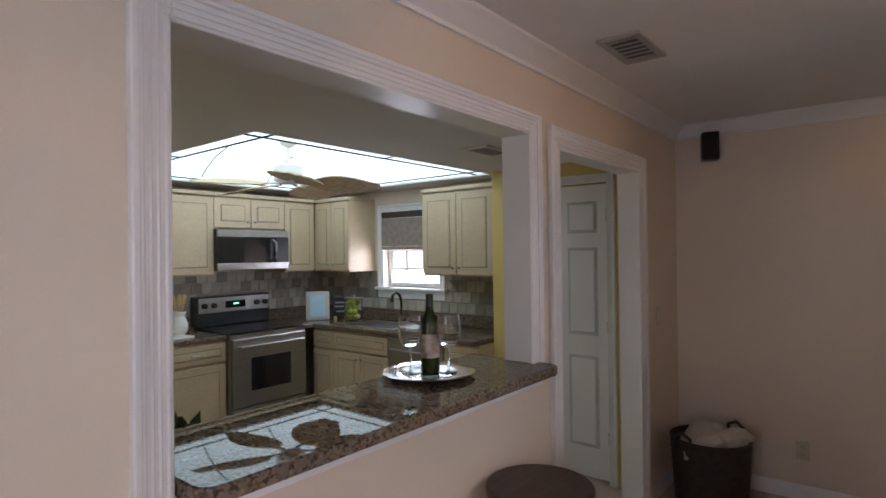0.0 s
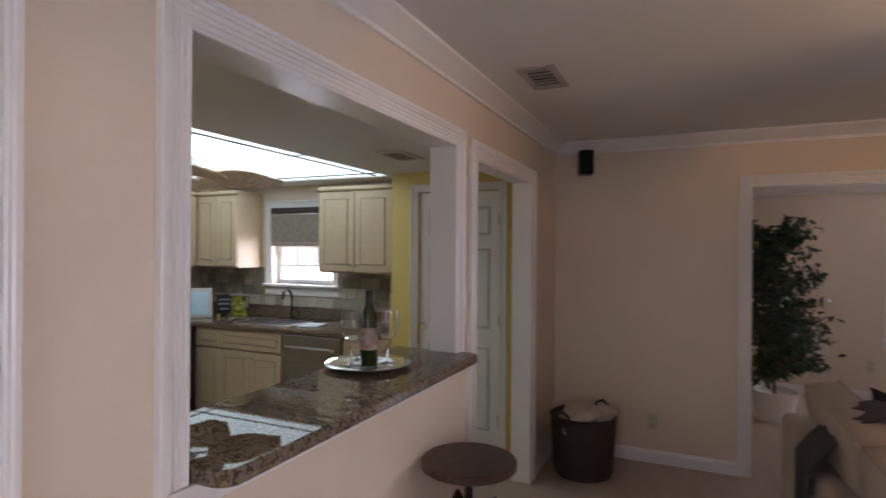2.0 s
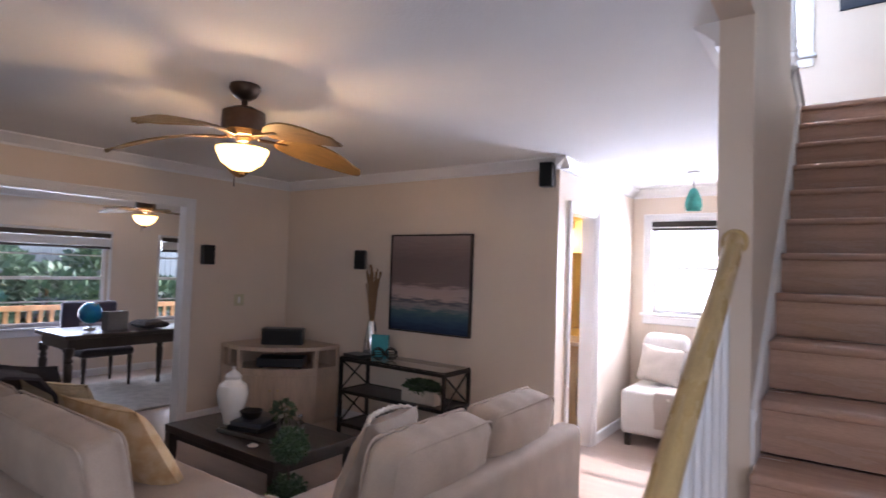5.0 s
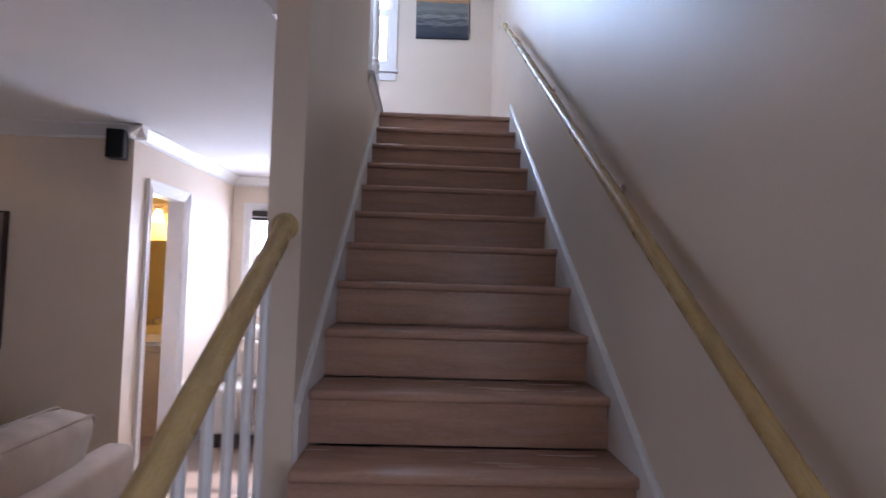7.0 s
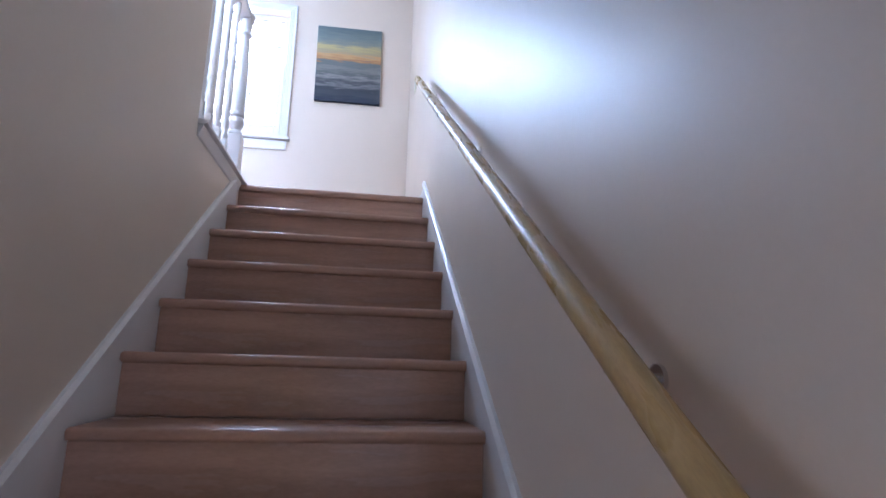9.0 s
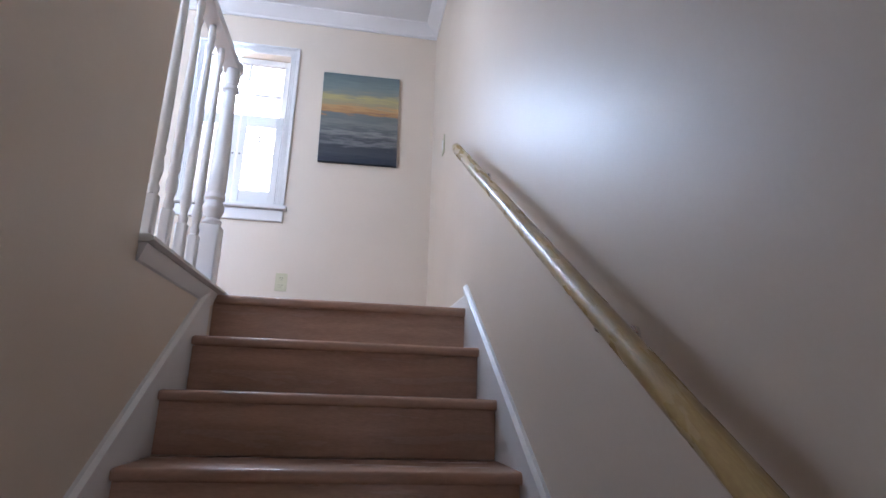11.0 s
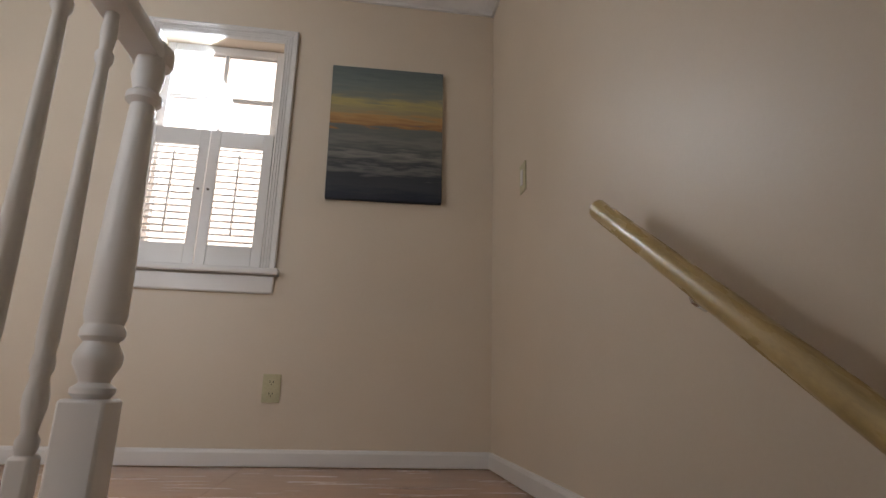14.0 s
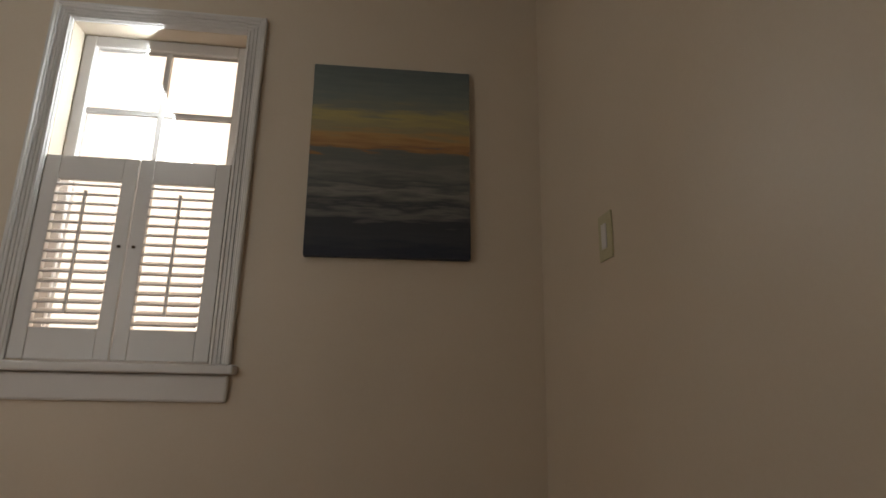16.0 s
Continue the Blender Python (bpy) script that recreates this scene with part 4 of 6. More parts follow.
# stone backsplash, course by course
bs = thing("wall_backsplash", "tumbled stone tile backsplash in cream and grey", "tiles", kind="structure")
M_STONE = mat("tumbled_stone", (0.50, 0.44, 0.35), 0.6, var=0.2, scale=9, bump=0.25, bscale=60, col2=(0.36, 0.35, 0.31))
info = M_STONE.node_tree.nodes.new("ShaderNodeObjectInfo")
hue = M_STONE.node_tree.nodes.new("ShaderNodeHueSaturation")
mrn = M_STONE.node_tree.nodes.new("ShaderNodeMapRange")
mrn.inputs[3].default_value, mrn.inputs[4].default_value = 0.55, 1.3
M_STONE.node_tree.links.new(info.outputs["Random"], mrn.inputs[0])
M_STONE.node_tree.links.new(mrn.outputs[0], hue.inputs["Value"])
link = M_STONE.node_tree.nodes["Principled BSDF"].inputs["Base Color"].links[0].from_socket
M_STONE.node_tree.links.new(link, hue.inputs["Color"])
M_STONE.node_tree.links.new(hue.outputs[0], M_STONE.node_tree.nodes["Principled BSDF"].inputs["Base Color"])
part("grout", box(1.5, 3.772, 1.021, 4.494, 3.779, 1.44), mat("grey_grout", (0.40, 0.36, 0.30), 0.9), bs)
M_GROUT = mat("grey_grout_b", (0.40, 0.36, 0.30), 0.9)
for y0, y1, z1 in ((1.225, 1.98, 1.40), (1.98, 2.90, 1.128), (2.90, 3.77, 1.40)):
    part("grout", box(4.490, y0, 1.021, 4.499, y1, z1), M_GROUT, bs)
tile = part("tile", box(0.002, -0.006, 0.002, 0.098, 0.0, 0.098, 0.004, None, 1), M_STONE, bs)
tile.location = (4.39, 3.771, 1.022)
for wall_i, count in ((0, 15), (1, 25)):
    for row in range(4):
        off = 0.05 * (row % 2)
        for k in range(count):
            if wall_i == 0:
                x = 4.29 - 0.1 * k - off
                if 2.97 < x < 3.72 and row < 2:
                    continue
                loc, rot = (x, 3.771, 1.022 + 0.1 * row), 0
            else:
                y = 3.66 - 0.1 * k - off
                if 1.95 < y < 2.98 and row > 0 or y < 1.33:
                    continue
                loc, rot = (4.489, y + 0.1, 1.022 + 0.1 * row), -90
            o = tile.copy()
            scene.collection.objects.link(o)
            o.location, o.rotation_euler = loc, (0, 0, radians(rot))
# things on the worktop
pf = thing("photo_frame", "silver tablet-like frame leaning in the kitchen corner", "frame", pose(4.05, 3.30, 0.9125, 0, 0, -38))
part("frame", box(-0.115, -0.01, 0.0, 0.115, 0.012, 0.29, 0.006), M_VENT, pf).rotation_euler = (radians(-10), 0, 0)
part("picture", box(-0.075, -0.016, 0.03, 0.075, -0.0105, 0.25), mat("pale_blue_print", (0.38, 0.56, 0.64), 0.15, var=0.06), pf).rotation_euler = (radians(-10), 0, 0)
sg = thing("small_sign", "small dark sign on two wooden feet", "sign", pose(4.24, 3.18, 0.9125, 0, 0, -45))
part("board", box(-0.075, -0.008, 0.03, 0.075, 0.008, 0.22, 0.003), M_BLACK, sg)
for x in (-0.05, 0.05):
    part("foot", box(x - 0.012, -0.03, 0.0, x + 0.012, 0.03, 0.03), M_OAK, sg)
for z, w in ((0.17, 0.05), (0.13, 0.055), (0.08, 0.04)):
    part("lettering_bar", box(-w, -0.0095, z - 0.008, w, -0.0082, z + 0.008), mat("grey_ink", (0.30, 0.30, 0.32), 0.6), sg)
jar = thing("fruit_jar", "glass jar packed with green limes", "jar", pose(4.22, 2.96, 0.9125) @ Matrix.Scale(1.25, 4))
part("glass", lathe(((0.068, 0.0), (0.072, 0.01), (0.072, 0.17), (0.066, 0.175), (0.066, 0.01), (0.0, 0.008)), 20), M_GLASS, jar, smooth=True)
part("lid", lathe(((0.0, 0.205), (0.012, 0.203), (0.014, 0.19), (0.072, 0.184), (0.072, 0.176), (0.0, 0.176)), 18), M_STEEL, jar)
M_LIME = mat("lime_skin", (0.50, 0.56, 0.05), 0.40, var=0.15, scale=12)
for k in range(15):
    a, rr = k * 2.4, 0.034 if k % 5 else 0.0
    b = bmesh.new()
    bmesh.ops.create_icosphere(b, subdivisions=2, radius=0.026)
    o = part("lime", b, M_LIME, jar, smooth=True)
    o.location = (rr * math.cos(a), rr * math.sin(a), 0.038 + (k // 4) * 0.036)
pt = thing("pitcher", "white pitcher holding wooden spoons beside the stove", "pitcher", pose(2.72, 3.45, 0.9125))
part("jug", lathe(((0.045, 0), (0.075, 0.04), (0.078, 0.09), (0.05, 0.16), (0.062, 0.20), (0.056, 0.198), (0.045, 0.16), (0.0, 0.02)), 20), M_WHITE, pt, smooth=True)
part("handle", tube([(-0.055, 0, 0.17), (-0.11, 0, 0.16), (-0.115, 0, 0.10), (-0.075, 0, 0.06)], 0.008, 8), M_WHITE, pt, smooth=True)
for a in (-0.4, 0.1, 0.5):
    part("spoon", tube([(0.02 * a, 0, 0.05), (0.07 * a, 0.02 * a, 0.24), (0.10 * a, 0.03 * a, 0.28), (0.12 * a, 0.03 * a, 0.34)], [0.006, 0.006, 0.02, 0.012], 8), M_OAK, pt, smooth=True)
bk = thing("open_book", "open cookbook lying on the granite worktop", "book", pose(2.55, 3.28, 0.9125, 0, 0, 12))
part("page_block", box(-0.17, -0.11, 0.0, -0.002, 0.11, 0.016, 0.005), M_WHITE, bk)
part("page_block", box(0.002, -0.11, 0.0, 0.17, 0.11, 0.018, 0.005), M_WHITE, bk)
bd = thing("drying_mat", "pale folded cloth beside the sink", "cloth", pose(4.12, 2.02, 0.9125, 0, 0, 10))
part("cloth", box(-0.12, -0.09, 0, 0.12, 0.09, 0.012, 0.004), mat("pale_blue_cloth", (0.5, 0.58, 0.62), 0.9), bd)
so = plate("outlet", pose(4.484, 1.42, 1.14, 0, 0, 90), "ivory outlet in the stone backsplash")

# luminous ceiling
lp = thing("luminous_ceiling", "glowing coved acrylic light panels set in the kitchen ceiling", "ceiling light")
bw = 0.13
for x0, y0, x1, y1 in ((LX0, LY0, LX1, LY0 + bw), (LX0, LY1 - bw, LX1, LY1), (LX0, LY0 + bw, LX0 + bw, LY1 - bw), (LX1 - bw, LY0 + bw, LX1, LY1 - bw)):
    part("rim_panel", box(x0 + 0.004, y0 + 0.004, 2.214, x1 - 0.004, y1 - 0.004, 2.222), M_PANEL, lp)
ix0, ix1, iy0, iy1 = LX0 + bw, LX1 - bw, LY0 + bw, LY1 - bw
bm = bmesh.new()
rings = []
for f, z in ((0.0, 2.218), (0.10, 2.30), (0.24, 2.38), (0.42, 2.43), (0.66, 2.45)):
    mx, my = (ix1 - ix0) / 2 * f, (iy1 - iy0) / 2 * f
    rings.append([bm.verts.new(p) for p in ((ix0 + mx, iy0 + my, z), (ix1 - mx, iy0 + my, z), (ix1 - mx, iy1 - my, z), (ix0 + mx, iy1 - my, z))])
for a, b in zip(rings, rings[1:]):
    for k in range(4):
        bm.faces.new((a[k], a[(k + 1) % 4], b[(k + 1) % 4], b[k]))
bm.faces.new(rings[-1])
part("cove_panel", bm, M_PANEL, lp)
strips = []
for x0, y0, x1, y1 in ((LX0, iy0, LX1, iy0), (LX0, iy1, LX1, iy1), (ix0, LY0, ix0, LY1), (ix1, LY0, ix1, LY1)):
    part("dark_strip", tube([(x0, y0, 2.210), (x1, y1, 2.210)], 0.006, 6), M_BLACK, lp)
for fx in (0.33, 0.66):
    x = ix0 + (ix1 - ix0) * fx
    part("dark_strip", tube([(x, iy0 + 0.01, 2.222), (x, iy0 + 0.10, 2.292), (x, iy0 + 0.24, 2.372), (x, iy0 + 0.42, 2.424)], 0.005, 6), M_BLACK, lp)
    part("dark_strip", tube([(x, iy1 - 0.01, 2.222), (x, iy1 - 0.10, 2.292), (x, iy1 - 0.24, 2.372), (x, iy1 - 0.42, 2.424)], 0.005, 6), M_BLACK, lp)
part("dark_strip", tube([(LX0 + 1.05, LY0, 2.211), (LX0 + 1.05, iy0, 2.211)], 0.005, 6), M_BLACK, lp)
part("dark_strip", tube([(LX0, LY0 + 1.05, 2.211), (ix0, LY0 + 1.05, 2.211)], 0.005, 6), M_BLACK, lp)


# ---- ceiling fans ----
def blade_mesh(r0, r1, wide, notch=0.0, pitch=12, droop=0.0):
    """A leaf-shaped blade along +x, thin and slightly pitched."""
    bm = bmesh.new()
    n = 14
    rows = []
    for z in (0.004, -0.004):
        row = []
        for k in range(n + 1):
            f = k / n
            w = wide * (0.22 + 0.78 * math.sin(math.pi * min(1, f * 1.02) ** 0.85) ** 0.8) if f < 0.999 else wide * 0.12
            x = r0 + (r1 - r0) * f
            row.append((x, w * 0.5, z, f))
        rows.append(row)
    vs = [[(bm.verts.new((x + (notch * wide if k == n - 1 else 0), w, z - droop * f * f)), bm.verts.new((x, 0, z + 0.006 - droop * f * f)), bm.verts.new((x + (notch * wide if k == n - 1 else 0), -w, z - droop * f * f))) for k, (x, w, z, f) in enumerate(row)] for row in rows]
    for row in vs:
        for a, b in zip(row, row[1:]):
            bm.faces.new((a[0], a[1], b[1], b[0]))
            bm.faces.new((a[1], a[2], b[2], b[1]))
    top, bot = vs
    for a, b in zip(range(n), range(1, n + 1)):
        bm.faces.new((top[a][0], top[b][0], bot[b][0], bot[a][0]))
        bm.faces.new((top[a][2], top[b][2], bot[b][2], bot[a][2]))
    for k in (0, n):
        bm.faces.new((top[k][0], top[k][1], bot[k][1], bot[k][0]))
        bm.faces.new((top[k][1], top[k][2], bot[k][2], bot[k][1]))
    bmesh.ops.rotate(bm, verts=bm.verts[:], cent=(0, 0, 0), matrix=Matrix.Rotation(radians(pitch), 3, "X"))
    return bm


def ceiling_fan(m, drop, start, blades, reach, wide, body_mat, blade_mat, label, bowl=True, pitch=12, bowl_mat=None, droop=0.03):
    f = thing("ceiling_fan", label, "ceiling fan", m)
    part("canopy", lathe(((0.0, 0.0), (0.075, 0.0), (0.078, -0.02), (0.060, -0.055), (0.030, -0.075), (0.0, -0.078)), 20), body_mat, f, smooth=True)
    part("downrod", tube([(0, 0, -0.06), (0, 0, -drop + 0.08)], 0.016, 10), body_mat, f)
    part("motor", lathe(((0.0, -drop + 0.10), (0.05, -drop + 0.095), (0.105, -drop + 0.07), (0.108, -drop + 0.03), (0.108, -drop - 0.03), (0.08, -drop - 0.055), (0.0, -drop - 0.06)), 24), body_mat, f, smooth=True)
    for k in range(blades):
        b = part("blade", blade_mesh(0.17, reach, wide, 0.10, pitch, droop), blade_mat, f, smooth=True)
        b.matrix_basis = pose(0, 0, -drop - 0.060, 0, 0, start + 360 / blades * k)
        part("blade_arm", box(0.08, -0.014, -0.004, 0.24, 0.014, 0.008, 0.003), body_mat, b)
    if bowl:
        part("light_fitter", lathe(((0.0, -drop - 0.06), (0.045, -drop - 0.062), (0.030, -drop - 0.080), (0.0, -drop - 0.080)), 16), body_mat, f)
        part("bowl", lathe(((0.130, -drop - 0.118), (0.128, -drop - 0.135), (0.100, -drop - 0.19), (0.05, -drop - 0.225), (0.0, -drop - 0.232)), 28), bowl_mat or M_BULB, f, "lit frosted glass bowl", smooth=True)
        part("finial", lathe(((0.0, -drop - 0.232), (0.012, -drop - 0.236), (0.016, -drop - 0.25), (0.0, -drop - 0.262)), 12), body_mat, f)
        part("pull_chain", tube([(0.03, 0.02, -drop - 0.225), (0.03, 0.02, -drop - 0.31)], 0.003, 6), body_mat, f)
    return f


ceiling_fan(pose(2.07, -2.42, 2.44), 0.21, FAN_TURN, 5, 0.68, 0.21, M_BRONZE, M_BLADE, "bronze ceiling fan with leaf blades and lit bowl", pitch=-14, droop=0.105)
lamp("fan_lamp", "POINT", pose(2.07, -2.42, 2.44 - 0.21 - 0.116), 30, (1.0, 0.66, 0.32), radius=0.025)
ceiling_fan(pose(6.20, -3.98, 2.32), 0.16, 35, 5, 0.55, 0.14, M_BRONZE, M_BLADE, "bronze office ceiling fan with lit bowl")
lamp("office_fan_lamp", "POINT", pose(6.20, -3.98, 2.32 - 0.16 - 0.105), 6, WARM, radius=0.035)
ceiling_fan(pose(3.0, 2.30, 2.45), 0.29, 25, 5, 0.68, 0.38, M_TRIM, M_KBLADE, "white kitchen ceiling fan with broad woven blades", bowl=False, pitch=-12)

# pantry door
pd = thing("door_1", "white six-panel pantry door with steel knob", "door", kind="structure")
part("leaf", box(4.128, 0.304, 0.012, 4.163, 0.976, 2.036, 0.003), M_TRIM, pd)
for y0, y1 in ((0.38, 0.60), (0.68, 0.90)):
    for z0, z1 in ((0.22, 0.85), (0.99, 1.60), (1.70, 1.92)):
        # flat grey sheet: groove shade put into colour round the raised panel
        part("panel_groove", box(4.1265, y0, z0, 4.1285, y1, z1), mat("shadow_groove", (0.6, 0.6, 0.6), 0.5), pd)
        part("raised_panel", box(4.120, y0 + 0.02, z0 + 0.02, 4.128, y1 - 0.02, z1 - 0.02, 0.006), M_TRIM, pd)
part("door_knob", tube([(4.128, 0.92, 0.98), (4.10, 0.92, 0.98), (4.085, 0.92, 0.98), (4.065, 0.92, 0.98)], [0.012, 0.014, 0.028, 0.02], 12), M_CHROME, pd, smooth=True)
for z in (0.30, 1.06, 1.82):
    part("hinge", box(4.118, 0.300, z - 0.045, 4.127, 0.315, z + 0.045, 0.003), M_BRONZE, pd)
casing("trim_pantry", "y", 4.10, -1, 0.30, 0.98, 0.0, 2.04, 0.06)

# granite ledge with the wine tray
bar = thing("bar_ledge", "polished speckled granite serving ledge in the hatch", "countertop")
bm = box(1.054, -0.115, 1.068, 2.60, 0.34, 1.108, 0.0)
vert_edges = [e for e in bm.edges if abs((e.verts[0].co - e.verts[1].co).z) > 0.03]
bmesh.ops.bevel(bm, geom=[e for e in vert_edges if e.verts[0].co.y < 0], offset=0.05, segments=5, affect="EDGES", profile=0.5)
bmesh.ops.bevel(bm, geom=[e for e in bm.edges if abs((e.verts[0].co - e.verts[1].co).z) < 1e-5 and e.calc_face_angle(0) > 1], offset=0.008, segments=2, affect="EDGES", profile=0.5)
BAR_CUT = part("slab", bm, M_GRANITE, bar)
tray = thing("serving_tray", "round silver charger tray on the granite ledge", "tray", pose(2.12, 0.20, 1.109))
part("dish", lathe(((0.0, 0.006), (0.09, 0.006), (0.105, 0.012), (0.172, 0.020), (0.177, 0.017), (0.110, 0.004), (0.09, 0.0), (0.0, 0.0)), 40), M_CHROME, tray, smooth=True)
wine = thing("wine_bottle", "dark green wine bottle with a plain label", "bottle", pose(2.14, 0.21, 1.116))
part("glass_body", lathe(((0.0, 0.0), (0.034, 0.0), (0.0375, 0.006), (0.0375, 0.185), (0.032, 0.212), (0.018, 0.235), (0.0145, 0.255), (0.0145, 0.285), (0.0, 0.285)), 24), mat("dark_olive_glass", (0.02, 0.03, 0.006), 0.06, var=0.1, bump=0), wine, smooth=True)
part("capsule", lathe(((0.0152, 0.255), (0.0152, 0.30), (0.013, 0.303), (0.0, 0.303)), 16), M_BLACK, wine, smooth=True)
part("paper_label", lathe(((0.0380, 0.06), (0.0380, 0.15)), 24), mat("wine_label_paper", (0.30, 0.16, 0.11), 0.7, var=0.3, scale=30, col2=(0.45, 0.40, 0.34)), wine, smooth=True)
for x, y in ((2.055, 0.235), (2.155, 0.13)):
    g = thing("wine_glass", "empty clear wine glass on the silver tray", "glass", pose(x, y, 1.120), "glasses on the tray")
    part("bowl", lathe(((0.004, 0.095), (0.025, 0.104), (0.044, 0.135), (0.049, 0.168), (0.044, 0.222), (0.0427, 0.222), (0.0476, 0.168), (0.0425, 0.136), (0.023, 0.107), (0.0, 0.100)), 24), M_GLASS, g, smooth=True)
    part("stem", lathe(((0.0, 0.0), (0.034, 0.0), (0.033, 0.003), (0.008, 0.008), (0.004, 0.02), (0.004, 0.0945), (0.0, 0.0945)), 20), M_GLASS, g, smooth=True)
# ---- soft things ----
def pillow(w, h, t, bm=None, wave=0.0, seed=1):
    """A stuffed cushion in its xz plane, thick along y, with drawn-in edges."""
    rng = random.Random(seed)
    bm = bm or bmesh.new()
    n = 14
    grids = []
    for side in (1, -1):
        g = []
        for i in range(n + 1):
            row = []
            for j in range(n + 1):
                u, v = 2 * i / n - 1, 2 * j / n - 1
                bulge = ((1 - abs(u) ** 3.2) * (1 - abs(v) ** 3.2)) ** 0.55
                pinch = 1 - 0.07 * (1 - abs(u) ** 2) * abs(v) ** 6
                pinch2 = 1 - 0.07 * (1 - abs(v) ** 2) * abs(u) ** 6
                edge = max(abs(u), abs(v)) > 0.99
                if edge and side == -1:
                    row.append(grids[0][i][j])
                else:
                    nz = noise.noise((u * 2.2 + seed, v * 2.2, side * 3.0)) * wave
                    row.append(bm.verts.new((u * w / 2 * pinch2, side * (t / 2 * bulge + (0 if edge else nz)), v * h / 2 * pinch)))
            g.append(row)
        grids.append(g)
    for g in grids:
        for i in range(n):
            for j in range(n):
                bm.faces.new((g[i][j], g[i + 1][j], g[i + 1][j + 1], g[i][j + 1]))
    return bm


def pillow_edge(w, h, r=0.006):
    """The sewn cord round a cushion's rim."""
    pts, n = [], 10
    for a, b in (((-1, -1), (1, -1)), ((1, -1), (1, 1)), ((1, 1), (-1, 1)), ((-1, 1), (-1, -1))):
        for k in range(n):
            u, v = a[0] + (b[0] - a[0]) * k / n, a[1] + (b[1] - a[1]) * k / n
            pts.append((u * w / 2 * (1 - 0.07 * (1 - v * v) * abs(u) ** 6), 0, v * h / 2 * (1 - 0.07 * (1 - u * u) * abs(v) ** 6)))
    return tube(pts + [pts[0]], r, 6)


def soft(x0, y0, z0, x1, y1, z1, r=0.05):
    return box(x0, y0, z0, x1, y1, z1, r, None, 5)


def cushion(w, h, t, seed=1, gather=0.004):
    """A boxed back cushion in its xz plane with rounded rims, full faces and small gathers."""
    bm = bmesh.new()
    bmesh.ops.create_cube(bm, size=1.0)
    bmesh.ops.subdivide_edges(bm, edges=bm.edges[:], cuts=15, use_grid_fill=True)
    r = min(0.055, t * 0.3)
    for v in bm.verts:
        p = Vector((v.co.x * w, v.co.y * t, v.co.z * h))
        q = Vector((max(-w / 2 + r, min(w / 2 - r, p.x)), max(-t / 2 + r, min(t / 2 - r, p.y)), max(-h / 2 + r, min(h / 2 - r, p.z))))
        d = p - q
        if d.length > 1e-6:
            p = q + d.normalized() * r
        u, k, g = 2 * p.x / w, 2 * p.z / h, 2 * p.y / t
        p.y += g * 0.030 * max(0, 1 - u * u) * max(0, 1 - k * k)
        p.z += k * 0.022 * max(0, 1 - u * u) * max(0, 1 - g * g) + k * gather * math.sin(p.x * 46 + seed + 2 * noise.noise((p.x * 5, seed, 0)))
        p.y += g * (gather * math.sin(p.x * 46 + seed) * abs(k) ** 3 + 0.008 * noise.noise((p.x * 6 + seed, p.z * 6, g)))
        v.co = p
    return bm


def cushion_cord(w, h, y, r=0.006):
    c = 0.05
    pts = []
    for sx, sz, a0 in ((1, -1, -90), (1, 1, 0), (-1, 1, 90), (-1, -1, 180)):
        for q in range(5):
            a = radians(a0 + q * 22.5)
            pts.append((sx * (w / 2 - c) + c * math.cos(a), y, sz * (h / 2 - c) + c * math.sin(a)))
    return tube(pts + [pts[0]], r, 6)


def sofa(m, w, label, cushions, back_h=0.66):
    """A sofa whose back runs along x at y = 0; the seat looks towards -y."""
    s = thing("sofa", label, "sofa", m)
    part("base", soft(0.0, -0.90, 0.12, w, -0.02, 0.34, 0.03), M_SOFA, s, smooth=True)
    part("back", soft(0.02, -0.15, 0.13, w - 0.02, 0.0, back_h, 0.045), M_SOFA, s, smooth=True)
    for x0 in (0.0, w - 0.20):
        part("arm", soft(x0, -0.88, 0.13, x0 + 0.20, -0.10, 0.53, 0.07), M_SOFA, s, smooth=True)
    cw = (w - 0.42) / cushions
    for k in range(cushions):
        x0 = 0.21 + k * cw
        part("seat_cushion", soft(x0 + 0.005, -0.92, 0.345, x0 + cw - 0.005, -0.20, 0.47, 0.05), M_SOFA, s, smooth=True)
        c = part("back_cushion", cushion(cw - 0.01, 0.46, 0.19, seed=k + 3), M_SOFA, s, smooth=True)
        c.matrix_basis = pose(x0 + cw / 2, -0.205, 0.665, -11, 0, 0)
        for y in (-0.075, 0.075):
            part("piping", cushion_cord(cw - 0.005, 0.465, y), M_SOFA, c)
    for x in (0.08, w - 0.08):
        for y in (-0.85, -0.07):
            part("foot", lathe(((0.02, 0.0), (0.03, 0.12)), 10, at=(x, y, 0)), M_ESP, s)
    return s


